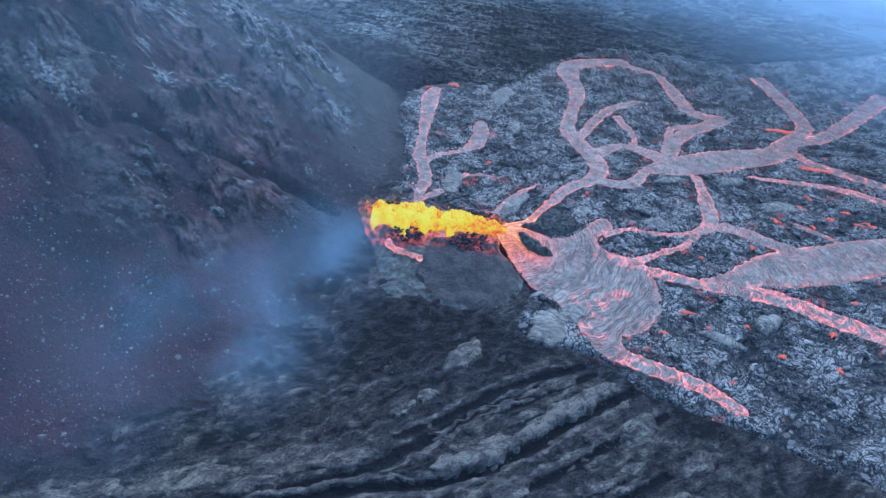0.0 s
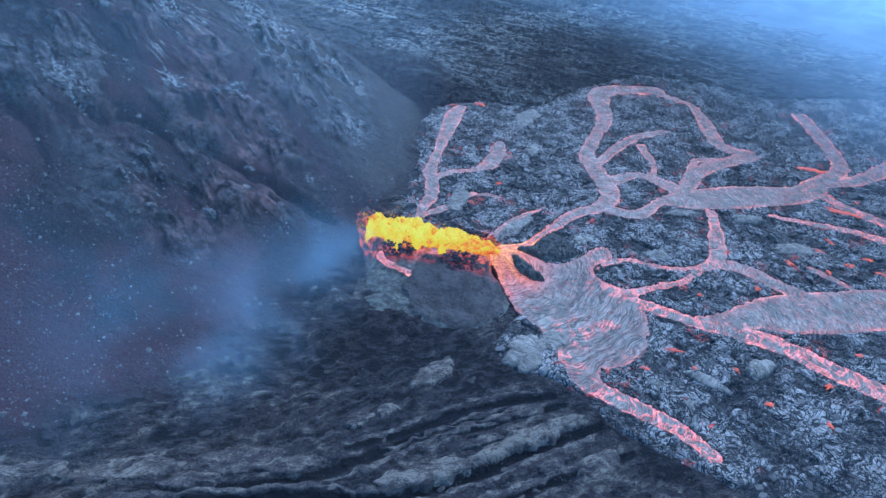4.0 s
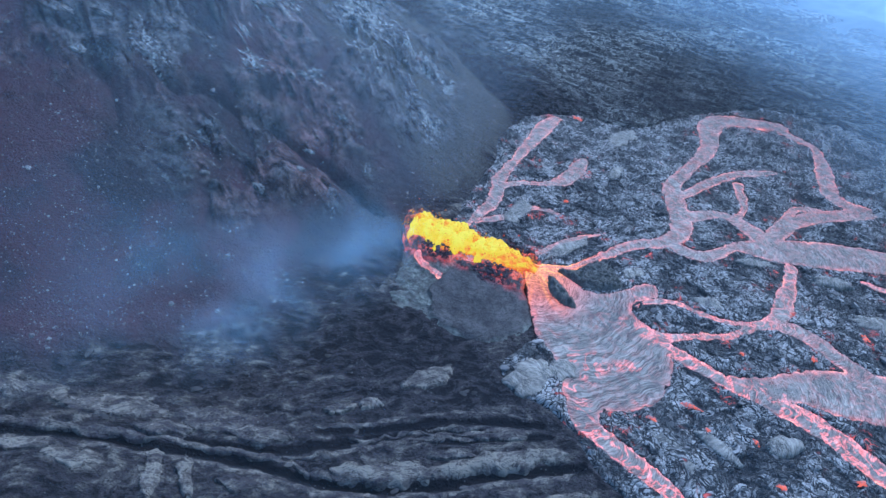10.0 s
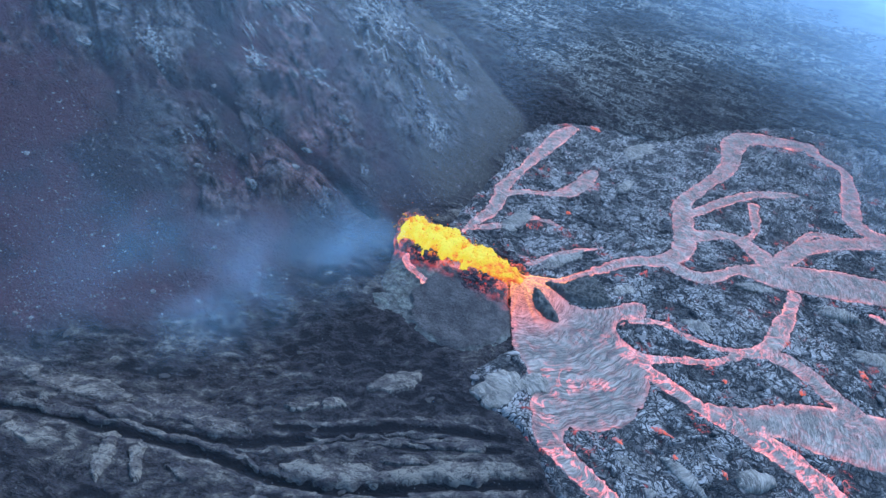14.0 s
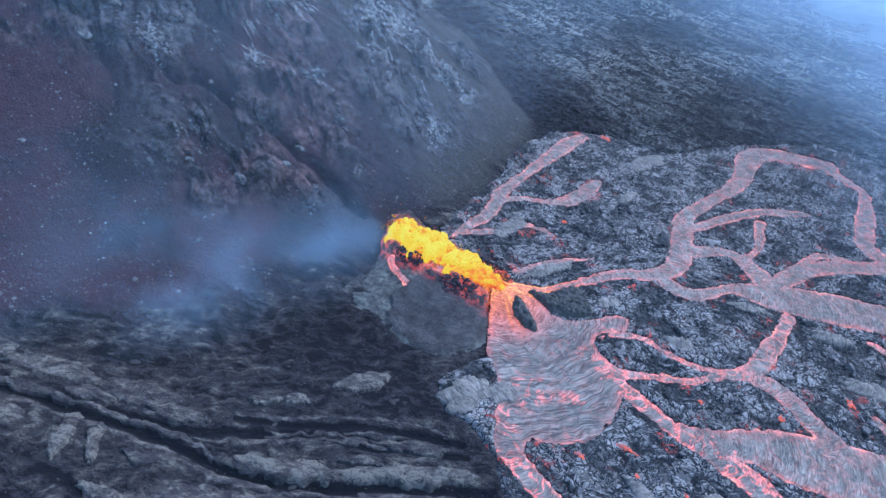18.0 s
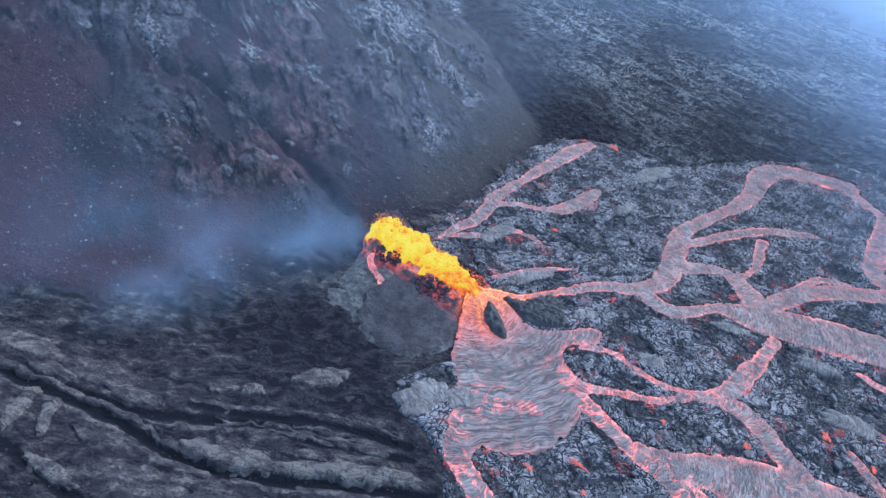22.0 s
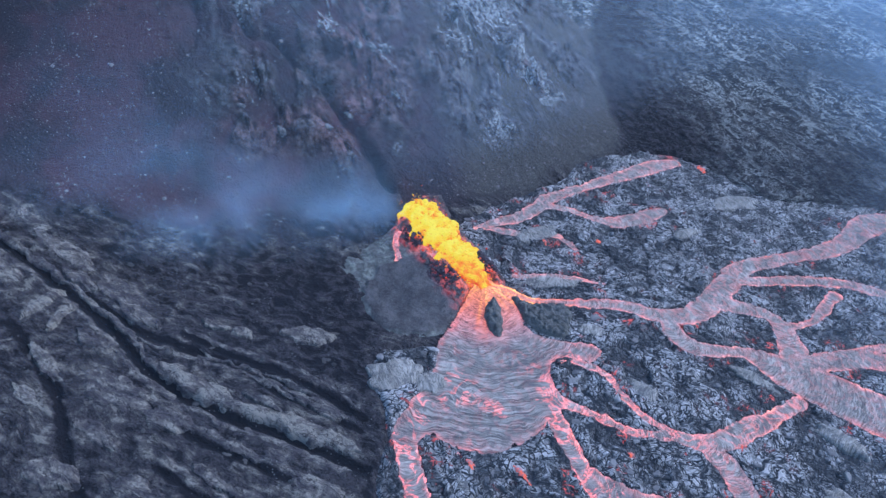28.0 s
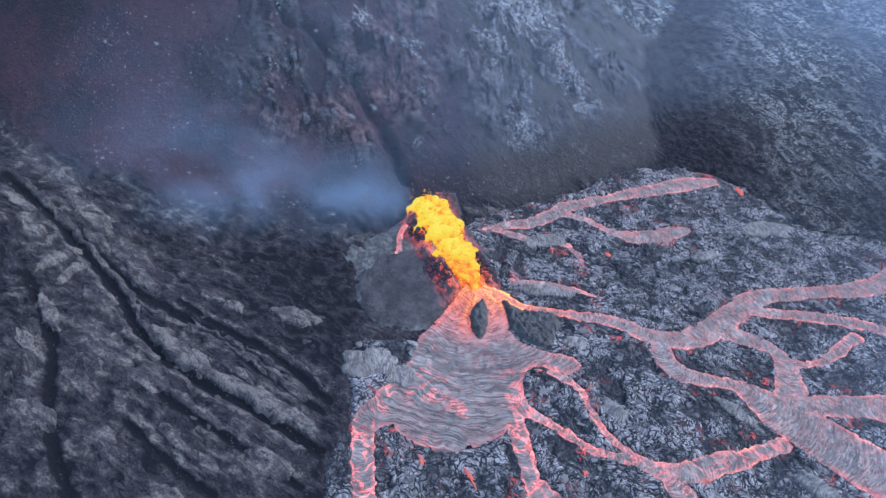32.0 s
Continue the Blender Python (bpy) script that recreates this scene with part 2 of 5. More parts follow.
channel_lines = {k: smooth_line(np.array(v) * (1, 1, 0.88), 4.0) for k, v in CHANNELS.items()}
fan_line = smooth_line(FAN, 3.0, True)
field_line = smooth_line(FIELD, 6.0, True)
cone_line = smooth_line(CONE, 4.0, True)
levee_lines = [(smooth_line(p, 4.0), w, h) for p, w, h in LEVEES]
fissure_line = np.array(FISSURE, float)


def lie(x, y):
    """The lie of the land without its small forms."""
    dx, dy, c, s = x + 182.16, y - 211.39, math.cos(1.0876), math.sin(1.0876)
    r = np.sqrt(((c * dx + s * dy) / 215.97) ** 2 + ((-s * dx + c * dy) / 144.81) ** 2 + 0.02)
    hill = 153.2 * 0.0515 * np.logaddexp(0, (1 - r) / 0.0515)
    hill = np.where(hill > 75, 75 + 30 * np.tanh((hill - 75) / 30), hill)
    h = 6.43 - 0.0702 * np.clip(x, -400, 260) - 0.0432 * (np.clip(y, -400, 600) - 200) + hill
    h = h + 24 * np.exp(-((x + 76.5) ** 2 + (y - 20.2) ** 2) / (2 * 58 ** 2))
    h = h + 4.5 * np.exp(-(((x - 80) / 40) ** 2 + ((y - 232) / 40) ** 2) / 2) - 4.5 * np.exp(-(((x - 92) / 25) ** 2 + ((y - 125) / 22) ** 2) / 2)
    h = h + 4.0 * np.exp(-(((x + 69) / 17) ** 2 + ((y - 233) / 20) ** 2)) - 3.5 * np.exp(-(((x + 36) / 13) ** 2 + ((y - 253) / 16) ** 2))
    g, _ = line_distance(x, y, np.array([(-100.0, 164.0), (-62.0, 226.0)]))
    return h - 5.5 * np.exp(-(g / 11) ** 2), hill


def hot_distance(x, y):
    """Distance to the edge of the nearest flowing lava, negative on it."""
    best = np.full(x.shape, 40.0)
    for line in [None, *channel_lines.values()]:
        ring = fan_line if line is None else line
        lo, hi = ring[:, :2].min(0) - 30, ring[:, :2].max(0) + 30
        at = (x > lo[0]) & (x < hi[0]) & (y > lo[1]) & (y < hi[1])
        if at.any():
            d = -inside(x[at], y[at], ring) if line is None else line_distance(x[at], y[at], line)[0]
            best[at] = np.minimum(best[at], d)
    return best


def hot_edge(x, y):
    """The same with the uneven rim that the crust has."""
    d = hot_distance(x, y)
    return d + 1.5 * fbm(x / 7, y / 7, 4, 43, 0.65) * step(-6, -1, d) + 0.6 * fbm(x / 2.2, y / 2.2, 2, 52)


# ---- meshes ----
def grid_mesh(name, xs, ys, z, mask=None, attrs=None, material=None, keep_x=None, keep_y=None):
    """A sheet over the plan; mask (per point) leaves out the rest."""
    ny, nx = z.shape
    gx, gy = (np.meshgrid(xs, ys) if keep_x is None else (keep_x, keep_y))
    idx = np.arange(nx * ny).reshape(ny, nx)
    quads = np.stack([idx[:-1, :-1], idx[:-1, 1:], idx[1:, 1:], idx[1:, :-1]], -1).reshape(-1, 4)
    co = np.stack([gx.ravel(), gy.ravel(), z.ravel()], 1)
    attrs = {k: v.ravel() for k, v in (attrs or {}).items()}
    if mask is not None:
        m = mask.ravel()
        quads = quads[m[quads].all(1)]
        used = np.unique(quads)
        remap = np.full(nx * ny, -1)
        remap[used] = np.arange(len(used))
        quads, co = remap[quads], co[used]
        attrs = {k: v[used] for k, v in attrs.items()}
    return raw_mesh(name, co, quads, attrs, material)


def raw_mesh(name, co, quads, attrs=None, material=None, smooth=True):
    me = bpy.data.meshes.new(name)
    n = quads.shape[1]
    me.vertices.add(len(co))
    me.vertices.foreach_set("co", np.ascontiguousarray(co, np.float32).ravel())
    me.loops.add(quads.size)
    me.loops.foreach_set("vertex_index", np.ascontiguousarray(quads, np.int32).ravel())
    me.polygons.add(len(quads))
    me.polygons.foreach_set("loop_start", np.arange(0, quads.size, n, dtype=np.int32))
    me.polygons.foreach_set("use_smooth", np.full(len(quads), smooth))
    me.update(calc_edges=True)
    for k, v in (attrs or {}).items():
        me.attributes.new(k, "FLOAT", "POINT").data.foreach_set("value", np.ascontiguousarray(v, np.float32))
    if material:
        me.materials.append(material)
    return me


def part(name, mesh, parent=None, label=""):
    ob = new(name, mesh)
    ob.parent = parent
    return tagged(ob, label)


# ---- materials ----
class Nodes:
    def __init__(self, name, placed=False):
        self.mat = bpy.data.materials.new(name)
        self.mat.use_nodes = True
        self.tree = self.mat.node_tree
        self.bsdf = self.tree.nodes["Principled BSDF"]
        self.bsdf.inputs["Specular IOR Level"].default_value = 0.08
        self.coord = self.tree.nodes.new("ShaderNodeNewGeometry").outputs["Position"] if placed else self.tree.nodes.new("ShaderNodeTexCoord").outputs["Object"]

    def link(self, value, socket):
        if hasattr(value, "node"):
            self.tree.links.new(value, socket)
        else:
            socket.default_value = value

    def attr(self, name):
        n = self.tree.nodes.new("ShaderNodeAttribute")
        n.attribute_name = name
        return n.outputs["Fac"]

    def noise(self, scale, detail=4, rough=0.6, vector=None, distort=0.0):
        n = self.tree.nodes.new("ShaderNodeTexNoise")
        n.inputs["Scale"].default_value, n.inputs["Detail"].default_value = scale, detail
        n.inputs["Roughness"].default_value, n.inputs["Distortion"].default_value = rough, distort
        self.link(vector or self.coord, n.inputs["Vector"])
        return n.outputs["Fac"]

    def cells(self, scale, feature="F1", out="Distance", vector=None):
        n = self.tree.nodes.new("ShaderNodeTexVoronoi")
        n.feature = feature
        n.inputs["Scale"].default_value = scale
        self.link(vector or self.coord, n.inputs["Vector"])
        return n.outputs[out]

    def warp(self, scale, amount):
        n = self.tree.nodes.new("ShaderNodeTexNoise")
        n.inputs["Scale"].default_value, n.inputs["Detail"].default_value = scale, 2.0
        self.link(self.coord, n.inputs["Vector"])
        v = self.tree.nodes.new("ShaderNodeVectorMath")
        v.operation = "MULTIPLY_ADD"
        self.tree.links.new(n.outputs["Color"], v.inputs[0])
        v.inputs[1].default_value = (amount, amount, amount)
        self.link(self.coord, v.inputs[2])
        return v.outputs[0]

    def run(self, c, d, long, short):
        """Coordinates drawn out along the direction (c, d) of the plan."""
        n = self.tree.nodes.new("ShaderNodeSeparateXYZ")
        self.link(self.coord, n.inputs[0])
        x, y = n.outputs[0], n.outputs[1]
        v = self.math("ADD", self.math("MULTIPLY", x, c * long), self.math("MULTIPLY", y, d * long))
        u = self.math("ADD", self.math("MULTIPLY", x, -d * short), self.math("MULTIPLY", y, c * short))
        return self.combine(v, u, n.outputs[2])

    def stretch(self, vector, c, d, long, short):
        n = self.tree.nodes.new("ShaderNodeSeparateXYZ")
        self.link(vector, n.inputs[0])
        x, y = n.outputs[0], n.outputs[1]
        v = self.math("ADD", self.math("MULTIPLY", x, c * long), self.math("MULTIPLY", y, d * long))
        u = self.math("ADD", self.math("MULTIPLY", x, -d * short), self.math("MULTIPLY", y, c * short))
        return self.combine(v, u, 0.0)

    def shards(self, vector, c, d, long, short):
        """Random tone of elongated plates, and their joints."""
        uv = self.stretch(vector, c, d, long, short)
        n = self.tree.nodes.new("ShaderNodeSeparateColor")
        self.link(self.cells(1.0, "F1", "Color", uv), n.inputs[0])
        return n.outputs[0], self.map(self.cells(1.0, "DISTANCE_TO_EDGE", "Distance", uv), 0.11, 0.03)

    def crumple(self, level):
        """Old crust: dark sand, torn mid-grey crust and pale ropes as the level rises."""
        vec = self.warp(0.06, 9.0)
        rag = self.math("ADD", self.noise(0.26, 6, 0.60, self.stretch(vec, 0.85, 0.52, 0.75, 1.4), 0.4), self.math("MULTIPLY", self.noise(1.3, 3, 0.6), 0.35))
        v = self.math("ADD", self.math("MULTIPLY", self.math("SUBTRACT", rag, 0.675), 0.62), self.math("ADD", level, 0.5))
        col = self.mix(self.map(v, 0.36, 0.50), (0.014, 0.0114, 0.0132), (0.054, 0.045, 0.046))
        col = self.mix(self.map(v, 0.505, 0.54), col, (0.090, 0.076, 0.069))
        col = self.mix(self.map(v, 0.56, 0.63), col, (0.190, 0.164, 0.136))
        thread = self.map(self.math("ABSOLUTE", self.math("SUBTRACT", self.noise(0.30, 5, 0.6, self.stretch(vec, 0.85, 0.52, 0.5, 1.7), 1.2), 0.5)), 0.022, 0.004)
        col = self.mix(self.math("MULTIPLY", thread, 0.85), col, (0.008, 0.007, 0.009))
        return self.mix(self.math("MULTIPLY", self.map(self.cells(0.75), 0.20, 0.10), self.map(self.noise(0.12, 3), 0.5, 0.62)), col, (0.15, 0.135, 0.12)), v

    def map(self, value, a, b, lo=0.0, hi=1.0):
        n = self.tree.nodes.new("ShaderNodeMapRange")
        n.interpolation_type = "SMOOTHSTEP"
        self.link(value, n.inputs["Value"])
        for k, v in (("From Min", a), ("From Max", b), ("To Min", lo), ("To Max", hi)):
            n.inputs[k].default_value = v
        return n.outputs["Result"]

    def math(self, op, a, b=0.0):
        n = self.tree.nodes.new("ShaderNodeMath")
        n.operation = op
        self.link(a, n.inputs[0])
        self.link(b, n.inputs[1])
        return n.outputs[0]

    def mix(self, fac, a, b):
        n = self.tree.nodes.new("ShaderNodeMix")
        n.data_type = "RGBA"
        self.link(fac, n.inputs["Factor"])
        self.link((*a, 1) if isinstance(a, tuple) else a, n.inputs["A"])
        self.link((*b, 1) if isinstance(b, tuple) else b, n.inputs["B"])
        return n.outputs["Result"]

    def combine(self, x, y, z=0.0):
        n = self.tree.nodes.new("ShaderNodeCombineXYZ")
        for i, v in enumerate((x, y, z)):
            self.link(v, n.inputs[i])
        return n.outputs[0]

    def bump(self, height, distance, strength=1.0):
        n = self.tree.nodes.new("ShaderNodeBump")
        n.inputs["Strength"].default_value, n.inputs["Distance"].default_value = strength, distance
        self.link(height, n.inputs["Height"])
        self.link(n.outputs["Normal"], self.bsdf.inputs["Normal"])

    def done(self, color=None, rough=None, emit=None, power=None):
        if color is not None:
            self.link((*color, 1) if isinstance(color, tuple) else color, self.bsdf.inputs["Base Color"])
        if rough is not None:
            self.link(rough, self.bsdf.inputs["Roughness"])
        if emit is not None:
            self.link((*emit, 1) if isinstance(emit, tuple) else emit, self.bsdf.inputs["Emission Color"])
            self.link(power, self.bsdf.inputs["Emission Strength"])
        return self.mat


def ground_material():
    m = Nodes("weathered_ground")
    bend = m.warp(0.1, 4.0)
    mid, fine = m.noise(0.28, 6), m.noise(1.5, 5, 0.7)
    red = m.map(m.noise(0.024, 4, 0.6, bend), 0.38, 0.55)
    red = m.math("MULTIPLY", red, m.attr("rust"))
    scree = m.mix(red, (0.038, 0.033, 0.038), (0.080, 0.040, 0.047))
    scree = m.mix(m.map(fine, 0.45, 0.75), scree, (0.080, 0.060, 0.064))
    streak = m.math("MULTIPLY", m.map(m.attr("rib"), 0.12, 0.42), m.map(m.noise(0.09, 4), 0.45, 0.6))
    olive = m.mix(streak, m.mix(m.map(fine, 0.35, 0.7), (0.058, 0.051, 0.046), (0.098, 0.086, 0.074)), (0.15, 0.14, 0.125))
    scree = m.mix(m.map(m.attr("rust"), 0.5, 0.0), scree, olive)
    speck = m.math("MULTIPLY", m.map(m.cells(0.9), 0.20, 0.10), m.map(m.noise(0.3, 3), 0.42, 0.6))
    scree = m.mix(speck, scree, (0.24, 0.21, 0.20))
    rock = m.mix(m.map(m.math("ADD", m.math("MULTIPLY", mid, 0.6), m.math("MULTIPLY", m.noise(0.9, 6, 0.7), 0.4)), 0.38, 0.66), (0.054, 0.048, 0.050), (0.205, 0.188, 0.186))
    rock = m.mix(m.math("MULTIPLY", red, 0.75), rock, m.mix(m.map(mid, 0.4, 0.6), (0.090, 0.048, 0.050), (0.205, 0.112, 0.108)))
    crackle = m.map(m.math("ABSOLUTE", m.math("SUBTRACT", m.noise(0.3, 4, 0.6, bend, 1.0), 0.5)), 0.05, 0.008)
    # shade painted between the ribs, light painted on their crests
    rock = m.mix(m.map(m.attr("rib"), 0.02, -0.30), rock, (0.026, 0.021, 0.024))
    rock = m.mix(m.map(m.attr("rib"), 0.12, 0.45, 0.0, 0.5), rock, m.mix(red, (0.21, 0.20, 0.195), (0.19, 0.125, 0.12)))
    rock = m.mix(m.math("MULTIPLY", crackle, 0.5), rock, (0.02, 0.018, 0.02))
    rock = m.mix(m.math("MULTIPLY", m.attr("bleached"), m.map(m.noise(0.9, 6, 0.75), 0.44, 0.56)), rock, (0.36, 0.35, 0.335))
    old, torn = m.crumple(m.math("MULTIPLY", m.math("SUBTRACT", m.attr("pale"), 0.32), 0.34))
    far_run = m.noise(1.0, 8, 0.7, m.run(0.91, -0.41, 0.040, 0.13), 1.5)
    patch = m.noise(0.016, 4, 0.6, bend)
    plain = m.mix(m.map(far_run, 0.46, 0.58), (0.046, 0.047, 0.050), m.mix(m.map(patch, 0.38, 0.62), (0.18, 0.176, 0.165), (0.48, 0.46, 0.41)))
    thin_run = m.noise(1.0, 5, 0.62, m.run(0.91, -0.41, 0.012, 0.10), 0.9)
    plain = m.mix(m.map(m.math("ABSOLUTE", m.math("SUBTRACT", thin_run, 0.5)), 0.03, 0.006, 0.0, 0.8), plain, (0.018, 0.018, 0.021))
    plain = m.mix(m.map(m.noise(0.007, 3, 0.5, bend), 0.52, 0.64, 0.0, 0.6), plain, (0.04, 0.041, 0.045))
    plain = m.mix(m.math("MULTIPLY", crackle, 0.6), plain, (0.02, 0.02, 0.02))
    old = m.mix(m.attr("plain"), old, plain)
    col = m.mix(m.attr("scree"), old, scree)
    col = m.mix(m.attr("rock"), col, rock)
    craggy = m.math("MULTIPLY", m.attr("rock"), m.math("MULTIPLY", m.cells(0.40, "F1", "Distance", bend), 1.2))
    m.bump(m.math("ADD", m.math("ADD", m.math("ADD", m.math("MULTIPLY", fine, 1.3), m.math("MULTIPLY", torn, 2.0)), craggy), m.math("MULTIPLY", mid, 1.6)), 1.3)
    return m.done(col, 0.9)


def crust_material():
    m = Nodes("lava_crust")
    bend, swirl = m.warp(0.22, 3.0), m.warp(0.13, 12.0)
    mid, fine = m.noise(0.35, 4, 0.55), m.noise(2.2, 5, 0.7)
    # slivers of broken crust, turned two ways
    tone_a, joint_a = m.shards(swirl, 0.80, -0.60, 0.42, 1.15)
    tone_b, joint_b = m.shards(swirl, 0.55, 0.83, 0.36, 0.95)
    side = m.map(m.noise(0.07, 3), 0.47, 0.53)
    shard = m.math("ADD", m.math("MULTIPLY", tone_a, side), m.math("MULTIPLY", tone_b, m.math("SUBTRACT", 1.0, side)))
    gap = m.math("ADD", m.math("MULTIPLY", joint_a, side), m.math("MULTIPLY", joint_b, m.math("SUBTRACT", 1.0, side)))
    level = m.math("ADD", m.math("MULTIPLY", m.attr("tone"), 0.68), m.math("MULTIPLY", shard, 0.32))
    plate = m.mix(m.map(level, 0.10, 0.76), (0.056, 0.052, 0.052), (0.335, 0.305, 0.285))
    plate = m.mix(m.map(fine, 0.4, 0.7, 0.0, 0.25), plate, (0.07, 0.067, 0.068))
    band = m.math("SINE", m.math("MULTIPLY", m.noise(0.05, 2, 0.35, None, 0.5), 150.0))
    wrinkle = m.math("MULTIPLY", m.map(band, 0.35, 0.95), m.map(m.noise(0.10, 2), 0.44, 0.52))
    fold = m.map(m.math("ABSOLUTE", m.math("SUBTRACT", m.noise(0.17, 3, 0.5, bend, 1.4), 0.5)), 0.036, 0.012)
    cut = m.math("MAXIMUM", m.math("MAXIMUM", m.math("MULTIPLY", m.attr("joint"), 0.8), m.math("MULTIPLY", wrinkle, 0.5)), m.math("MAXIMUM", fold, gap))
    col = m.mix(cut, plate, (0.016, 0.016, 0.019))
    glow = m.math("MULTIPLY", m.math("MULTIPLY", m.math("POWER", fold, 5.0), m.attr("near")), m.map(m.noise(0.11, 4), 0.56, 0.66))
    relief = m.math("ADD", m.math("ADD", m.math("MULTIPLY", mid, 0.6), m.math("MULTIPLY", shard, 0.6)), m.math("MULTIPLY", fine, 0.25))
    m.bump(m.math("SUBTRACT", relief, m.math("MULTIPLY", cut, 0.9)), 0.7)
    m.bsdf.inputs["Specular IOR Level"].default_value = 0.2
    return m.done(col, m.map(mid, 0.3, 0.7, 0.85, 0.65), m.mix(fine, (1.0, 0.10, 0.09), (1.0, 0.20, 0.14)), m.math("MULTIPLY", glow, 0.40))


def flow_material(name="flowing_lava_skin", live=1.0):
    m = Nodes(name)
    uv = m.combine(m.attr("along"), m.math("MULTIPLY", m.attr("across"), 0.16))
    rope = m.noise(1.7, 3, 0.6, uv, 0.9)
    thread = m.map(m.math("ABSOLUTE", m.math("SUBTRACT", m.noise(1.25, 3, 0.55, uv, 1.2), 0.5)), 0.040, 0.008)
    thread = m.math("MULTIPLY", thread, m.map(m.noise(0.16, 3), 0.34, 0.56))
    crease = m.map(m.math("ABSOLUTE", m.math("SUBTRACT", m.noise(0.55, 4, 0.6, uv, 1.0), 0.5)), 0.020, 0.004)
    line = m.math("MAXIMUM", thread, m.math("MULTIPLY", crease, m.map(m.noise(0.09, 3), 0.42, 0.55)))
    fine = m.noise(1.6, 5, 0.65)
    blotch = m.map(m.noise(0.12, 5, 0.6), 0.35, 0.65)
    col = m.mix(m.map(rope, 0.36, 0.62), (0.142, 0.124, 0.107), m.mix(blotch, (0.226, 0.199, 0.170), (0.345, 0.305, 0.258)))
    col = m.mix(m.map(fine, 0.5, 0.75, 0.0, 0.35), col, (0.13, 0.115, 0.108))
    col = m.mix(m.math("MULTIPLY", line, 0.72), col, (0.030, 0.027, 0.029))
    col = m.mix(m.map(m.noise(0.27, 5, 0.65, None, 0.8), 0.50, 0.64, 0.0, 0.6), col, (0.085, 0.079, 0.079))
    heat, core = m.attr("hotness"), m.attr("core")
    # no crust where lava leaves the vent; base darkened so its glow stays orange
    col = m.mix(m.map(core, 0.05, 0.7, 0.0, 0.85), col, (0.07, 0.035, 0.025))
    patch = m.map(m.noise(0.10, 4), 0.45, 0.68)
    vein = m.map(m.math("ABSOLUTE", m.math("SUBTRACT", m.noise(0.16, 5, 0.6, None, 1.0), 0.5)), 0.050, 0.005)
    rim = m.math("MULTIPLY", m.math("POWER", heat, 1.8), m.math("MULTIPLY", m.map(m.noise(0.085, 5), 0.42, 0.62, 0.10, 1.0), m.map(m.noise(0.7, 4), 0.35, 0.6, 0.35, 1.1)))
    soft = m.math("MULTIPLY", m.math("ADD", m.math("MULTIPLY", heat, 0.8), m.math("MULTIPLY", patch, 0.22)), m.map(m.noise(0.4, 4), 0.3, 0.65, 0.25, 1.0))
    power = m.math("ADD", m.math("MULTIPLY", rim, 0.60), m.math("ADD", m.math("MULTIPLY", m.math("ADD", soft, 0.12), 0.034), m.math("MULTIPLY", m.math("MULTIPLY", core, m.map(rope, 0.3, 0.62, 0.40, 1.2)), 0.70)))
    power = m.math("ADD", power, m.math("MULTIPLY", m.math("MULTIPLY", vein, m.attr("lively")), 0.55))
    power = m.math("MULTIPLY", power, m.map(line, 0.0, 1.0, live, 0.4 * live))
    emit = m.mix(m.map(core, 0.1, 0.8), m.mix(m.map(rim, 0.3, 0.95), (1.0, 0.135, 0.095), (1.0, 0.27, 0.13)), (1.0, 0.24, 0.08))
    emit = m.mix(m.math("MULTIPLY", m.map(core, 0.6, 1.0), m.map(fine, 0.42, 0.6)), emit, (1.0, 0.42, 0.04))
    m.bump(m.math("SUBTRACT", rope, m.math("MULTIPLY", line, 0.4)), 0.30)
    m.bsdf.inputs["Specular IOR Level"].default_value = 0.2
    return m.done(col, 0.6, emit, power)


def cone_material():
    m = Nodes("spatter_and_ash")
    mid, fine = m.noise(0.6, 6), m.noise(2.5, 4)
    col = m.mix(m.map(m.math("ADD", m.math("MULTIPLY", m.noise(0.13, 5, 0.65), 0.6), m.math("MULTIPLY", fine, 0.4)), 0.36, 0.64), (0.042, 0.037, 0.037), (0.110, 0.098, 0.094))
    col = m.mix(m.attr("pale"), col, m.mix(m.map(mid, 0.35, 0.65), (0.085, 0.085, 0.075), (0.19, 0.185, 0.16)))
    glow = m.math("MULTIPLY", m.attr("hotness"), m.map(m.noise(0.35, 6, 0.7), 0.44, 0.60))
    m.bump(m.math("ADD", m.math("MULTIPLY", mid, 2.0), fine), 0.6)
    return m.done(col, 0.9, m.mix(m.attr("hotness"), (0.8, 0.03, 0.05), (1.0, 0.15, 0.06)), m.math("MULTIPLY", glow, 0.42))


def fountain_material():
    m = Nodes("molten_lava")
    heat, fine = m.attr("hotness"), m.noise(0.22, 5, 0.6)
    h = m.math("ADD", heat, m.map(fine, 0.3, 0.7, -0.30, 0.26))
    col = m.mix(m.map(h, 0.05, 0.45), (0.75, 0.035, 0.012), (1.0, 0.25, 0.01))
    col = m.mix(m.map(h, 0.4, 0.75), col, (1.0, 0.64, 0.010))
    col = m.mix(m.map(h, 0.85, 1.2), col, (1.0, 0.78, 0.045))
    return m.done((0.05, 0.02, 0.01), 0.9, col, 0.42)


def breakout_material():
    m = Nodes("hot_breakout")
    n = m.noise(0.9, 4, 0.65)
    skin = m.map(n, 0.46, 0.6)
    return m.done(m.mix(skin, (0.05, 0.02, 0.02), (0.16, 0.14, 0.14)), 0.6, m.mix(n, (1.0, 0.22, 0.08), (1.0, 0.12, 0.10)), m.map(skin, 0.0, 1.0, 0.42, 0.06))


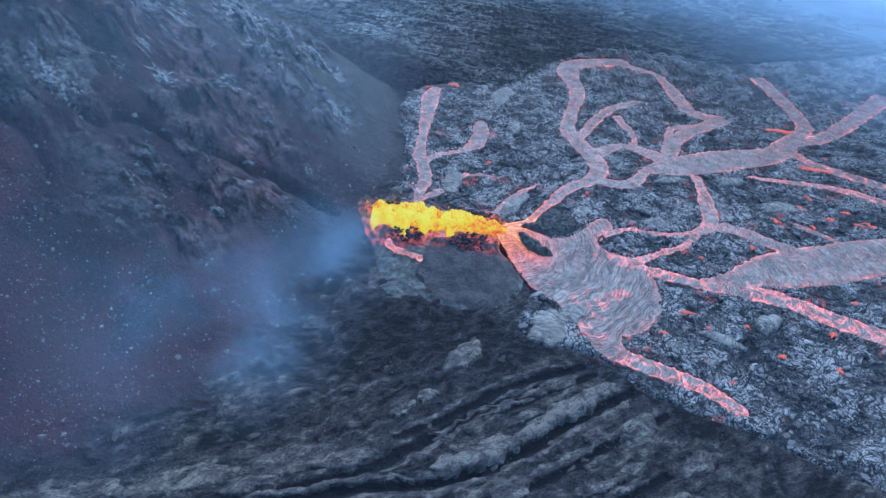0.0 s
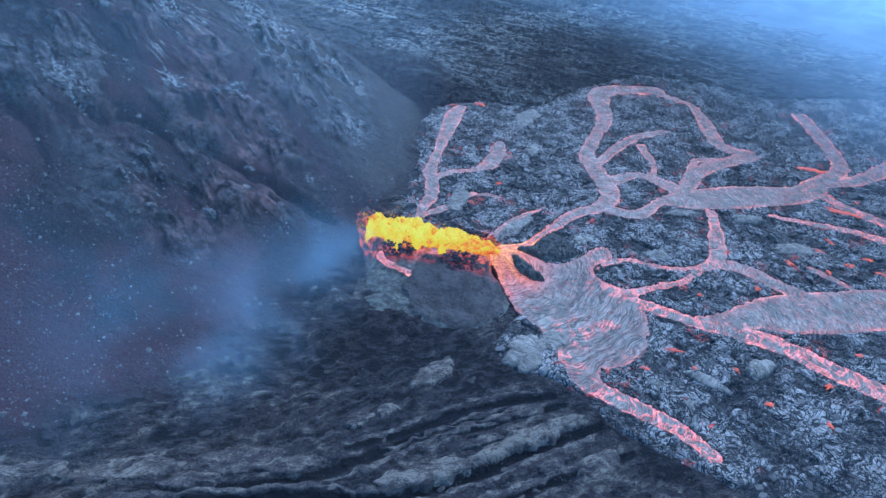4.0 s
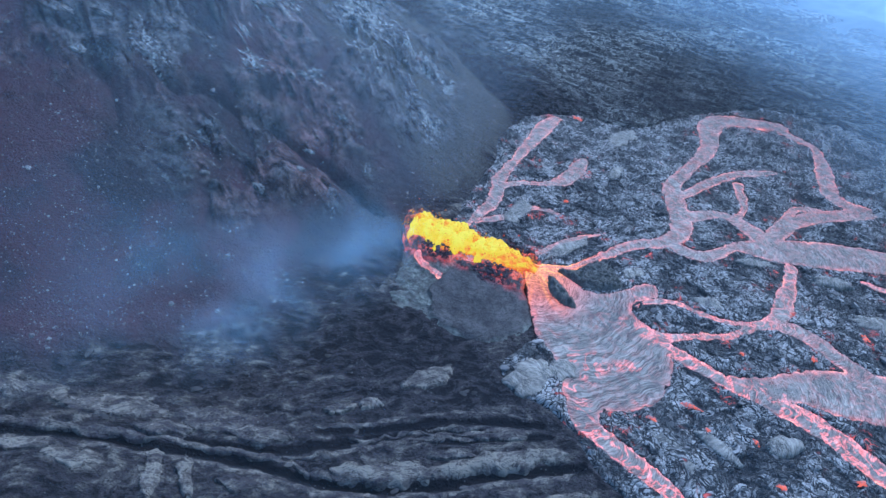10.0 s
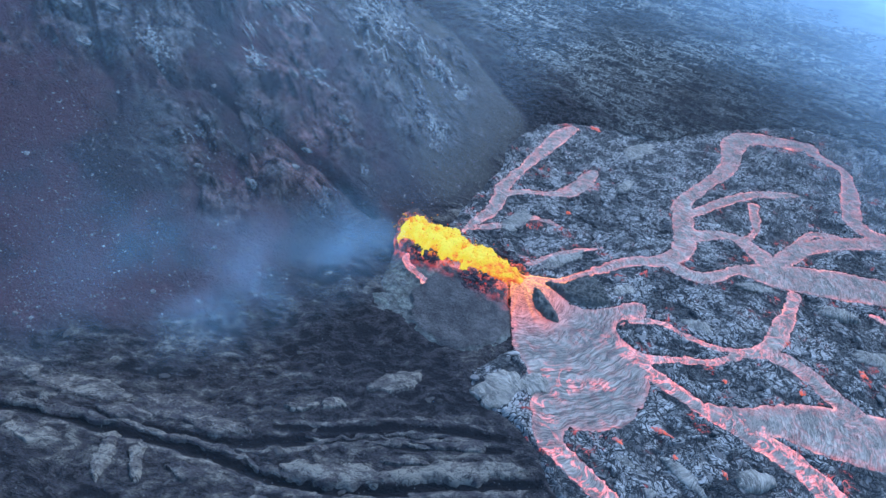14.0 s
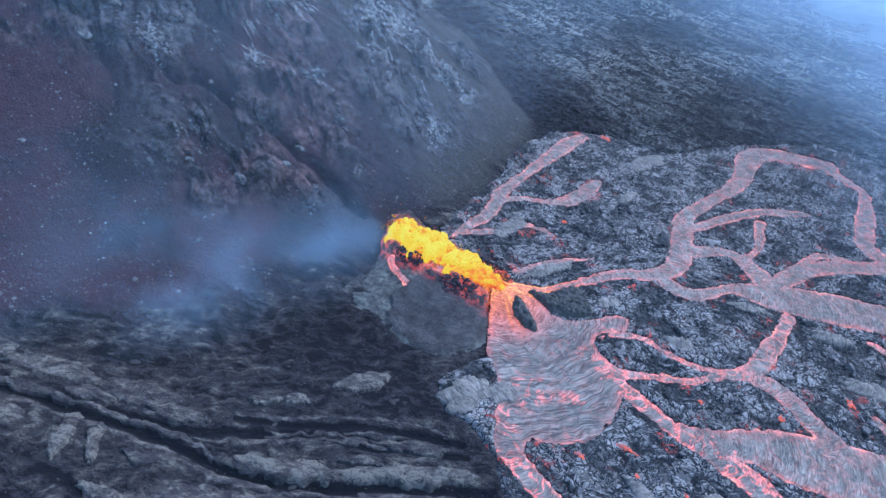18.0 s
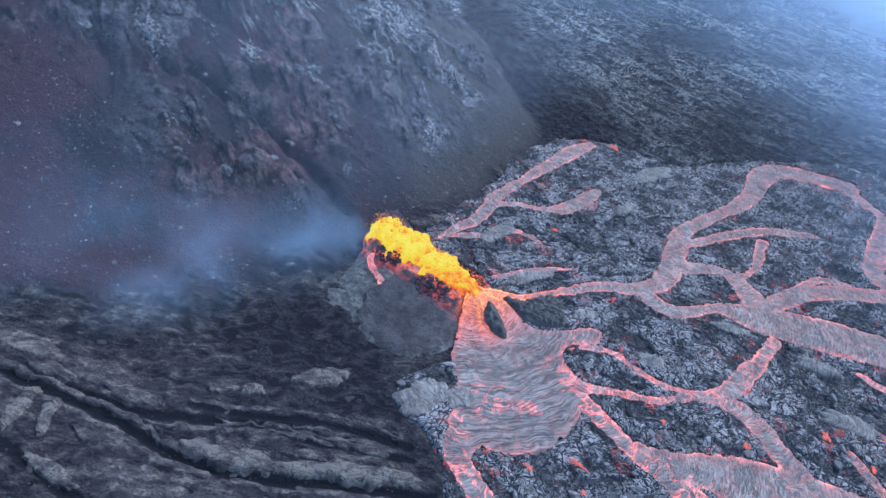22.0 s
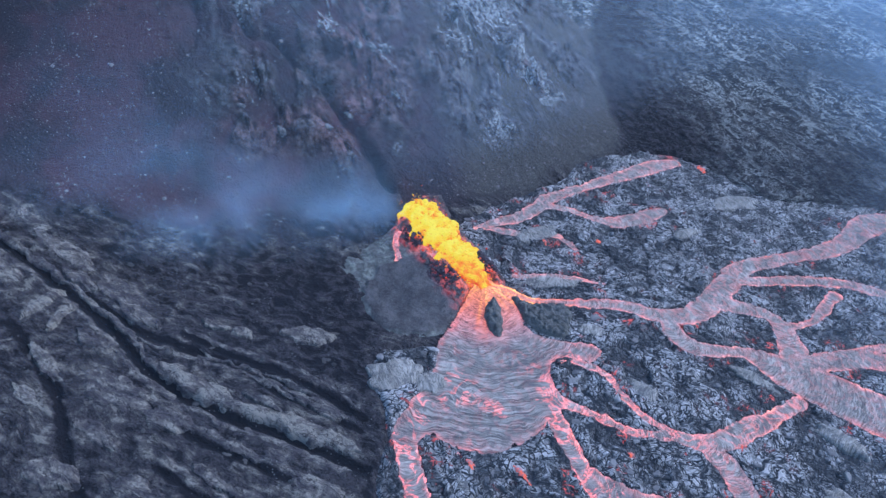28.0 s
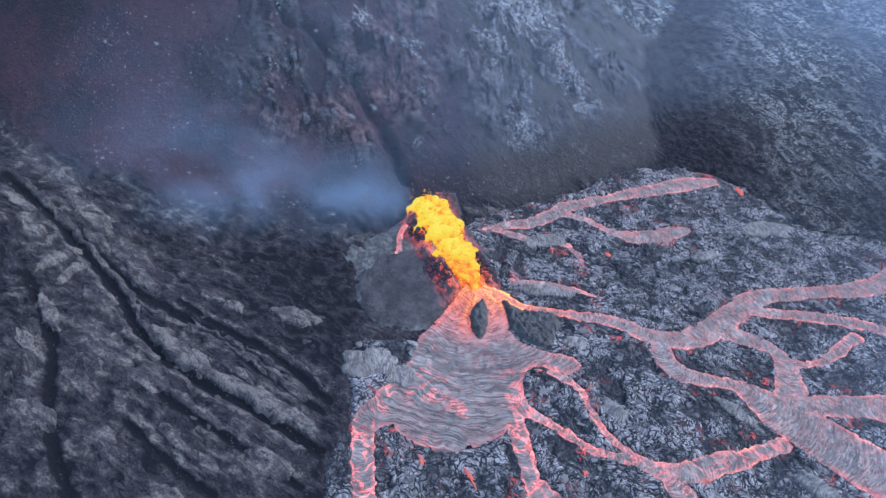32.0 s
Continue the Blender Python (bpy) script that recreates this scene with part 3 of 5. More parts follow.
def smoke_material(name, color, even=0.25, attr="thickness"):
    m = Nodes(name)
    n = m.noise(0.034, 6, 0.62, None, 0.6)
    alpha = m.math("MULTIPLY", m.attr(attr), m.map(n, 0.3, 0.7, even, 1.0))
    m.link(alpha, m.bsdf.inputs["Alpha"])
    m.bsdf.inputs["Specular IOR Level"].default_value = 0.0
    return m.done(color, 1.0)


def stone_material(name, lo, hi):
    m = Nodes(name)
    info = m.tree.nodes.new("ShaderNodeObjectInfo").outputs["Random"]
    isle = m.tree.nodes.new("ShaderNodeNewGeometry").outputs["Random Per Island"]
    r = m.math("FRACT", m.math("ADD", info, isle))
    n = m.noise(1.2, 5)
    m.bump(n, 0.3)
    return m.done(m.mix(m.math("MULTIPLY", m.math("ADD", r, n), 0.55), lo, hi), 0.85)


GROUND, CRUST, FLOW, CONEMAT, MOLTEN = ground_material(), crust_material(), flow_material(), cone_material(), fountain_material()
BREAK = breakout_material()
PAD = flow_material("cooled_ropy_crust", 0.0)
SMOKE = smoke_material("volcanic_smoke", (0.44, 0.62, 0.80), 0.1)
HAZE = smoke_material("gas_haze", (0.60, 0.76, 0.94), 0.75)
SCREE_STONE = stone_material("scree_stone", (0.045, 0.034, 0.036), (0.25, 0.21, 0.20))
OLD_STONE = stone_material("old_crust_stone", (0.016, 0.014, 0.015), (0.095, 0.082, 0.074))
SLAB_STONE = stone_material("crust_slab", (0.052, 0.046, 0.045), (0.20, 0.181, 0.172))


# ---- ground ----
def spread(a, b, fine, lo, hi, growth=1.09, growth_up=None):
    mid = list(np.arange(a, b + fine, fine))
    left, right, s = [], [], fine
    while not left or left[-1] > lo:
        s *= growth
        left.append((left[-1] if left else a) - s)
    s = fine
    while not right or right[-1] < hi:
        s *= growth_up or growth
        right.append((right[-1] if right else mid[-1]) + s)
    return np.array(left[::-1] + mid + right)


def ground_height(x, y):
    h, hill = lie(x, y)
    on_field = inside(x, y, field_line)
    wx, wy = x + 6 * grain(x / 23, y / 23, 3), y + 6 * grain(x / 23, y / 23, 4)
    # hill: crags above, loose scree below
    slope = step(14, 30, hill + 10 * fbm(x / 30, y / 30, 3, 8)) * step(345, 300, y + 0.3 * x)
    north = step(138, 172, y + 0.45 * (x + 90) + 14 * fbm(x / 26, y / 26, 3, 12))
    crag = slope * np.maximum(north, 0.9 * step(55, 68, hill + 6 * fbm(x / 20, y / 20, 2, 13)))
    rock = crag * step(-0.12, 0.22, fbm(wx / 15, wy / 15, 4, 21) + 0.10)
    # ribs that run down the slope, and ledges across it
    arc, fall = np.arctan2(wy - 211, wx + 182) * 112, np.hypot(wx + 182, wy - 211)
    ledge = ridged(arc / 12, fall / 34, 5, 5, 0.6)
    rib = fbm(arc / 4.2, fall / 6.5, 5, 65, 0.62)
    terrace = (hill + 9 * fbm(wx / 22, wy / 22, 5, 27, 0.55)) / 7.5
    terrace = terrace - np.floor(terrace)
    terrace = (step(0.0, 0.2, terrace) - terrace) * 5.5 * step(-0.2, 0.2, fbm(x / 25, y / 25, 2, 26))
    sharp = np.abs(grain(wx / 6, wy / 8, 24)) * 2 + np.abs(grain(wx / 2.6, wy / 3.2, 25))
    h = h + rock * (1.3 * ledge + 0.5 * rib + 0.3 * fbm(wx / 4, wy / 4, 4, 6) + 1.15 * terrace + 0.35 * (sharp - 0.8)) + crag * 2.0 * fbm(wx / 28, wy / 28, 3, 7)
    for gully, deep, wide in GULLIES:
        d, al = line_distance(x + 3 * grain(x / 9, y / 9, 28), y + 3 * grain(x / 9, y / 9, 29), gully)
        h = h - deep * np.exp(-(d / wide) ** 2)
    spots = sum(a * np.exp(-(((x - bx) / rx) ** 2 + ((y - by) / ry) ** 2)) for bx, by, rx, ry, a in BLEACHED)
    bleached = step(0.22, 0.50, spots + 0.75 * fbm(arc / 2.6, fall / 5.5, 4, 33, 0.6) + 0.25 * fbm(x / 12, y / 12, 3, 32))
    rock = np.maximum(rock, bleached * crag)
    scree = step(2, 8, hill + 4 * fbm(x / 18, y / 18, 3, 9)) * (1 - rock) * step(78, 104, y + 0.35 * (-60 - x) + 9 * fbm(x / 14, y / 14, 3, 34))
    h = h + scree * (0.16 * fbm(x / 2.5, y / 2.5, 3, 10) + 0.8 * fbm(x / 30, y / 30, 2, 11))
    # the far side of the hill drops into a dip, its shade painted dark
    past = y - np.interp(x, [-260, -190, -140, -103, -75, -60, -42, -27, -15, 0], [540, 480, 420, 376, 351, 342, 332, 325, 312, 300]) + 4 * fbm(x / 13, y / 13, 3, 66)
    hollow_shade = step(-2, 3, past) * step(95, 35, past + 22 * fbm(x / 30, y / 30, 3, 67)) * step(25, -12, x)
    scree = scree * (1 - step(-2, 3, past) * step(25, -12, x))
    h = h - 4.5 * step(0, 8, past) * step(70, 25, past) * np.clip(hill / 12, 0, 1)
    # old lava: smooth slabs with sandy ground between them
    old = (1 - scree) * (1 - crag)
    far = step(300, 360, y + 0.3 * x)
    u, v = 0.55 * wx - 0.83 * wy, 0.83 * wx + 0.55 * wy
    u, v = u * (1 - far) + (0.91 * wy + 0.41 * wx) * far, v * (1 - far) + (0.91 * wx - 0.41 * wy) * far
    folds = ridged(v / 38, u / 9, 4, 14, 0.55)
    patch = fbm(v / 24 + 0.6 * grain(x / 9, y / 9, 36), u / 9 + 0.5 * grain(x / 6, y / 6, 31), 5, 35, 0.55)
    bumps = fbm(wx / 4, wy / 4, 4, 15)
    slab = step(0.0 + 0.03 * far, 0.30 - 0.17 * far, patch + 0.16 * bumps + 0.12 * far)
    h = h + old * (0.45 * folds + 0.3 * bumps + slab * (0.5 + 0.7 * fbm(v / 9, u / 2.6, 4, 37, 0.6)))
    tone = np.clip(0.62 + 0.5 * fbm(x / 6, y / 6, 3, 38) + 0.2 * folds, 0, 1)
    pale = slab * tone + (1 - slab) * 0.42 * step(0.1, 0.8, folds + 0.5 * bumps)
    streak = step(-0.06, 0.10, fbm(v / 15 + 0.6 * grain(x / 12, y / 12, 62), u / 5.5 + 0.5 * grain(x / 8, y / 8, 64), 5, 61, 0.62))
    pale = pale * (1 - far) + far * (0.12 + 0.88 * streak) * (0.75 + 0.5 * fbm(x / 40, y / 40, 3, 63))
    h = h + 0.9 * far * streak * old
    groove = np.zeros(x.shape)
    for line, w, high in levee_lines:
        at = (np.abs(x + 20) < 130) & (np.abs(y - 100) < 75)
        if at.any():
            d, al = line_distance(wx[at] * 0.2 + x[at] * 0.8, wy[at] * 0.2 + y[at] * 0.8, line)
            d = d + 0.6 * grain(x[at] / 5, y[at] / 5, 22)
            h[at] = h[at] - old[at] * step(0, 12, al) * 1.3 * high * np.exp(-(d / w) ** 2)
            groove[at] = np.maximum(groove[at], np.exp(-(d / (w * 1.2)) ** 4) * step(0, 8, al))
    cover = np.zeros(x.shape)
    at = (np.abs(x + 15) < 110) & (np.abs(y - 100) < 65)
    if at.any():
        ax, ay, best = x[at] + 3 * grain(x[at] / 7, y[at] / 7, 55), y[at] + 3 * grain(x[at] / 7, y[at] / 7, 56), 0.0
        for cx, cy, long, wide, turn, _ in SLABS:
            c, sn = math.cos(radians(turn)), math.sin(radians(turn))
            q = np.hypot(((ax - cx) * c + (ay - cy) * sn) / (long + 3.5), ((ay - cy) * c - (ax - cx) * sn) / (wide + 3.0))
            best = np.maximum(best, step(1.25, 0.75, q))
        cover[at] = best
    pale = np.maximum(pale, cover * (0.42 + 0.45 * fbm(v / 7, u / 2.8, 4, 57, 0.62)) * old)
    # channel floors take a darker colour than the ground beside them
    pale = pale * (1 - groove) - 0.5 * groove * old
    ash = step(40, 12, np.hypot(x + 4, (y - 148) * 1.15) + 12 * fbm(x / 10, y / 10, 3, 30))
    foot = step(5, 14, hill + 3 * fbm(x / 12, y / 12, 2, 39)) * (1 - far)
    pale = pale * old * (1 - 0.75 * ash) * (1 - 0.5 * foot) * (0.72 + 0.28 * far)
    pale = pale * (1 - 0.8 * hollow_shade) * (1 - 0.5 * far * step(110, 30, -on_field))
    under = step(0, 3, on_field)
    h = h * (1 - under) + (lie(x, y)[0] - 1.6) * under
    ground_height.rib, ground_height.hollow_shade, ground_height.apart = rib, hollow_shade, -on_field
    return h, pale, scree, rock, bleached


# pale weathered spots on the hill: middle, reach and strength
BLEACHED = [(-41, 262, 8, 9, 0.75), (-49, 303, 6, 12, 0.62), (-62, 294, 7, 9, 0.45), (-84, 284, 9, 18, 0.65), (-49, 214, 3.5, 3, 0.7), (-41, 211, 3, 3, 0.6), (-77, 225, 4, 4, 0.55),
            (-42, 234, 3, 4, 0.5), (-92, 211, 7, 7, 0.5), (-29, 322, 4, 7, 0.5), (-93, 170, 5, 4, 0.35), (-100, 238, 10, 12, 0.5), (-109, 181, 4, 5, 0.6), (-72, 262, 8, 10, 0.35)]
GULLIES = [(smooth_line([(-104, 178), (-86, 193), (-66, 199), (-52, 202), (-40, 204)], 5), 5.5, 1.9), (smooth_line([(-112, 196), (-92, 214), (-80, 226)], 5), 3.0, 2.4),
           (smooth_line([(-80, 262), (-62, 284), (-50, 300)], 5), 2.4, 1.8), (smooth_line([(-128, 168), (-112, 160), (-104, 148)], 5), 3.0, 2.2)]
gxs, gys = spread(-135, 70, 0.6, -3500, 3500, 1.05, 1.035), spread(60, 325, 0.6, -2500, 4500, 1.08, 1.02)
GX, GY = np.meshgrid(gxs, gys)
gz, pale, scree, rock, bleached = ground_height(GX, GY)
rib = ground_height.rib
# shade of the dip painted in here too; ground near the field darker
plain_far = step(300, 350, GY + 0.3 * GX) * (1 - scree) * (1 - 0.9 * ground_height.hollow_shade) * (1 - 0.50 * step(120, 30, ground_height.apart + 25 * fbm(GX / 40, GY / 40, 3, 68)))
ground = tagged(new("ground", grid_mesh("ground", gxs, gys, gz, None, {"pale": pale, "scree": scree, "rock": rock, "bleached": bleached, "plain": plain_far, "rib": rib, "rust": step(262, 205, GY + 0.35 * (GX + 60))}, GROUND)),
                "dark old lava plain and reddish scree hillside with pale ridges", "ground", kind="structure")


# ---- the young lava field ----
def field_height(x, y):
    """Height of the crusted lava and its marks."""
    h, _ = lie(x, y)
    wx = x + 4 * grain(x / 11, y / 11, 40) + 1.6 * grain(x / 3.7, y / 3.7, 49)
    wy = y + 4 * grain(x / 11, y / 11, 41) + 1.6 * grain(x / 3.7, y / 3.7, 50)
    edge = inside(x, y, field_line) + 3.0 * fbm(x / 9, y / 9, 4, 42)
    hot = hot_edge(x, y)
    j, r, ox, oy = plates(wx / 7.5, wy / 5.6, 44)
    j2, r2, ox2, oy2 = plates(wx / 3.4, wy / 2.6, 45)
    rough = step(-0.2, 2.0, hot)
    top = 1.5 * step(0, 3.2, edge)
    blocks = (r - 0.4) * 0.9 + (ox * (r - 0.5) + oy * (r2 - 0.5)) * 1.3 - 0.5 * step(0.14, 0.0, j)
    small = (r2 - 0.5) * 0.45 + (ox2 * (r2 - 0.5)) * 0.8 - 0.25 * step(0.16, 0.0, j2)
    smooth = step(0.02, 0.26, fbm(x / 17, y / 17, 3, 48)) * 0.9
    lobe = 1 - smooth
    z = h - 1.2 + top + rough * step(0, 4, edge) * (lobe * (blocks + small) + 0.7 * smooth + 0.8 * fbm(x / 14, y / 14, 3, 46)) + 0.55 * np.exp(-(np.maximum(hot, 0) / 2.2) ** 2) * step(0, 4, edge) - 1.7 * step(0.5, -1.3, hot)
    tone = step(0.0, 1.0, 0.42 + 0.8 * (r - 0.5) + 0.4 * (r2 - 0.5) + 0.8 * fbm(x / 16, y / 16, 3, 47) + 0.4 * smooth)
    joint = np.maximum(step(0.13, 0.04, j), 0.75 * step(0.14, 0.05, j2) * step(-0.1, 0.1, fbm(x / 9, y / 9, 2, 51))) * (0.25 + 0.75 * lobe) * rough
    near = step(14, 1, hot)
    return z, edge, tone, near, hot, joint


fxs, fys = spread(-28, 140, 0.5, -29, 520, 1.035), spread(100, 290, 0.5, 60, 470, 1.035)
FX, FY = np.meshgrid(fxs, fys)
fz, fedge, ftone, fnear, fhot, fjoint = field_height(FX, FY)
lava_field = tagged(new("lava_field", grid_mesh("lava_field", fxs, fys, fz, (fedge > 0) & (fhot > -2.2), {"tone": ftone, "near": fnear, "joint": fjoint}, CRUST)),
                    "young blue-grey lava field of broken crust plates with red cracks", "lava field")


# ---- flowing lava ----
def flow_level(x, y):
    return lie(x, y)[0] + 0.35 + 5.6 * np.exp(-(np.hypot(x - 22, y - 201.5) / 11) ** 2)


def channel(line, lively=0.0, mouth=0.0):
    """A strip of moving lava along a line of (x, y, half width)."""
    head, tail = line[0] - line[1], line[-1] - line[-2]
    line = np.vstack([line[0] + head / np.hypot(*head[:2]) * 1.5, line, line[-1] + tail / np.hypot(*tail[:2]) * 2.5])
    line[:, 2] = np.maximum(line[:, 2], 0.6)
    seg = np.hypot(*np.diff(line[:, :2], axis=0).T)
    run = np.concatenate([[0], np.cumsum(seg)])
    s = np.arange(0, run[-1], 0.6)
    px, py, w = (np.interp(s, run, line[:, i]) for i in range(3))
    tx, ty = np.gradient(px), np.gradient(py)
    n = np.hypot(tx, ty) + 1e-9
    nx, ny = -ty / n, tx / n
    seed = int(abs(line[0, 0] * 7 + line[0, 1] * 3)) % 900
    across = np.concatenate([[-1.25], np.linspace(-1, 1, 17), [1.25]])
    wl = w + 1.4 + 0.2 * grain(s / 7, s * 0 + 0.3, seed)
    wr = w + 1.4 + 0.2 * grain(s / 7, s * 0 + 9.3, seed + 2)
    taper = np.minimum(step(-0.5, 3, s), step(-0.5, 4, s[-1] - s))
    off = np.where(across[None] < 0, across[None] * wl[:, None], across[None] * wr[:, None]) * (0.85 + 0.15 * taper[:, None])
    off[:, 0], off[:, -1] = off[:, 1] - 1.6, off[:, -2] + 1.6
    x, y = px[:, None] + nx[:, None] * off, py[:, None] + ny[:, None] * off
    rim = hot_edge(x, y)
    z = flow_level(x, y) + 0.10 * fbm(x / 1.5, y / 1.5, 3, 60) - 1.6 * step(0.0, 1.4, rim)
    heat = np.exp(-np.maximum(-rim - 0.3, 0) / (0.55 + 0.08 * w[:, None]))
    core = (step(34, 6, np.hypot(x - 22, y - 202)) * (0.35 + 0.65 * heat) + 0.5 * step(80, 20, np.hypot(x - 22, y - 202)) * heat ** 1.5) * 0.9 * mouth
    along = s[:, None] - 2.6 * (1 - np.clip(across[None], -1, 1) ** 2) + 0 * x
    return grid_mesh("lava_channel", None, None, z, None, {"along": along, "across": off, "hotness": heat, "core": core, "lively": lively + 0 * x}, FLOW, x, y)


CHANNEL_LABELS = {
    "north": "long silvery-pink lava channel winding from the vent", "east": "wide silvery-pink lava stream with glowing margins",
    "red": "red glowing lava channel leaving the fan", "broad": "broad smooth grey-pink lava stream",
    "tongue": "glowing red lava tongue at the edge of the field", "upper_left": "pinkish lava channel beside the foot of the hill",
}
LIVELY = {"red": 1.0, "tongue": 1.0, "low_loop": 0.7, "thin": 0.6, "far_braid": 0.8, "far_braid_low": 0.7, "broad": 0.15, "east": 0.15, "link": 0.5}
for key, line in channel_lines.items():
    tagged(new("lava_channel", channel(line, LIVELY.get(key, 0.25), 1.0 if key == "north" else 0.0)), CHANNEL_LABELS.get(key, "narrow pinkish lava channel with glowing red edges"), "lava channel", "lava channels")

xs, ys = np.arange(14, 84, 0.45), np.arange(142, 222, 0.45)
X, Y = np.meshgrid(xs, ys)
d = inside(X, Y, fan_line) + (0.5 + 4.6 * step(22, 46, np.hypot(X - 22, Y - 202))) * fbm(X / 8, Y / 8, 4, 70, 0.6)
away = np.hypot(X - 22, Y - 202)
ang = np.arctan2(Y - 202, X - 22)
z = flow_level(X, Y) + 0.05 + 0.12 * fbm(X / 1.6, Y / 1.6, 3, 71)
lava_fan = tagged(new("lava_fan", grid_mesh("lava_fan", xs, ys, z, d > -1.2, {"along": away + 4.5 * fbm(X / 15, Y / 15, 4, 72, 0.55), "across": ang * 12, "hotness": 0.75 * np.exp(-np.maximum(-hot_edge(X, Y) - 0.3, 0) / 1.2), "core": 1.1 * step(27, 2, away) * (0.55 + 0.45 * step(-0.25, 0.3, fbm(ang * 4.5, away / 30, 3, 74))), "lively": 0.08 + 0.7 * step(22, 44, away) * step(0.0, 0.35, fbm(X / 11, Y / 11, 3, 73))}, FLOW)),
                  "fan-shaped grey-pink lava sheet with rope-like ripples below the vent", "lava flow")

# dark islets between the arms at the mouth
for outline, high in ISLETS:
    ring = smooth_line(outline, 1.5, True)
    x0, y0, x1, y1 = *(ring.min(0) - 1), *(ring.max(0) + 1)
    xs, ys = np.arange(x0, x1, 0.4), np.arange(y0, y1, 0.4)
    X, Y = np.meshgrid(xs, ys)
    d = inside(X, Y, ring) + 0.9 * fbm(X / 3, Y / 3, 3, 75)
    z = flow_level(X, Y) - 0.2 + high * step(-0.3, 2.2, d) + 2.0 * ridged(X / 2.6, Y / 2.6, 4, 76, 0.6) * step(-0.3, 1, d)
    tagged(new("lava_islet", grid_mesh("lava_islet", xs, ys, z, d > -0.3, {"hotness": 0 * X, "pale": 0.45 + 0 * X}, CONEMAT)), "dark rough islet standing between lava streams", "rock", "islets at the vent mouth")


# ---- vent ----
def cone_height(x, y):
    d, al = line_distance(x, y, fissure_line)
    d = d + 1.0 * fbm(x / 4, y / 4, 4, 80)
    edge = np.maximum(inside(x, y, cone_line) + 1.5 * fbm(x / 6, y / 6, 3, 81), 0)
    low = lie(x, y)[0]
    top = np.maximum(17.2 - 0.085 * al, low + 1)
    share = edge / (edge + np.maximum(d - 6.5, 0.01))
    rubble = step(15, 9, d) * step(3.5, 6, d) * step(8, 20, al)
    z = low - 0.15 + (top - low) * share ** 1.15 * step(-0.5, 1.5, edge) - 3.0 * step(6.2, 3.5, d)
    z = z + (0.15 + 0.9 * rubble) * fbm(x / 2.0, y / 2.0, 4, 82) * step(0.5, 2, edge) + 0.5 * step(7, 5, edge + 2.5 * fbm(x / 5, y / 5, 3, 86)) * step(0, 1.2, edge)
    # the lip where the lava runs out
    z = z - 3.0 * step(8, 3, np.hypot(x - 24, y - 201.5))
    return z, d, edge


xs, ys = np.arange(-36, 30, 0.42), np.arange(160, 230, 0.42)
X, Y = np.meshgrid(xs, ys)
z, d, edge = cone_height(X, Y)
disc = step(1.04, 0.98, np.hypot((X - 9) / 17.5, (Y - 180) / 16.5) + 0.24 * fbm(X / 8, Y / 8, 4, 83))
z = z + 0.7 * disc * step(0, 3, edge) - 0.5 * step(0.45, 0.5, fbm(X / 9, Y / 5, 3, 84) + 0.5) * (1 - disc) * step(0.5, 2, edge)
pale = (1 - disc) * step(203, 190, Y) * (0.5 + 0.5 * step(-0.15, 0.2, fbm(X / 4, Y / 4, 4, 87)))
spatter_cone = tagged(new("spatter_cone"),
                      "black spatter rampart and ash apron round the glowing fissure", "volcanic vent")


cone_marks = {"hotness": step(15, 6, d + 4 * fbm(X / 6, Y / 6, 3, 85)), "pale": np.clip(pale, 0, 1)}
part("rampart", grid_mesh("rampart", xs, ys, z, (edge > 0) & (d < 12.5), cone_marks, CONEMAT), spatter_cone, "black spatter rampart with red-hot inner walls")
part("ash_apron", grid_mesh("ash_apron", xs, ys, z, (edge > 0) & (d > 11.3), cone_marks, CONEMAT), spatter_cone, "smooth grey-brown ash apron with pale patches")


def cone_tongue(points, lively):
    """A small tongue of lava that runs down the cone."""
    line = smooth_line(points, 1.0)
    tx, ty = np.gradient(line[:, 0]), np.gradient(line[:, 1])
    n = np.hypot(tx, ty)
    a = np.linspace(-1, 1, 11)[None]
    off = a * (line[:, 2] * (1 + 0.5 * grain(np.arange(len(n)) / 2.5, n * 0, 88)) * step(-1.5, 3, np.arange(len(n))[::-1]))[:, None]
    x, y = line[:, :1] - (ty / n)[:, None] * off, line[:, 1:2] + (tx / n)[:, None] * off
    z = cone_height(x, y)[0] + 0.32 * (1 - a ** 2) - 0.10 + 0.12 * fbm(x, y, 3, 89)
    along = 0.3 * np.cumsum(n)[:, None] + 1.5 * grain(x / 2, y / 2, 99)
    return grid_mesh("lava_tongue", None, None, z, None, {"along": along, "across": off * 4, "hotness": 0.55 + 0.4 * np.abs(a) + 0 * x, "core": 0 * x, "lively": lively + 0 * x}, FLOW, x, y)


part("lava_tongue", cone_tongue([(-21, 194, 1.2), (-18, 190.5, 1.3), (-13, 188, 1.3), (-8, 185.6, 1.3), (-3.5, 182.7, 1.5)], 0.6), spatter_cone, "small red-hot lava tongue with dark crust")
part("lava_tongue", cone_tongue([(-0.6, 198, 1.6), (-0.6, 195, 1.5), (-0.4, 191, 1.4), (0, 187.5, 1.0)], 0.2), spatter_cone, "grey-pink cooling lava tongue")


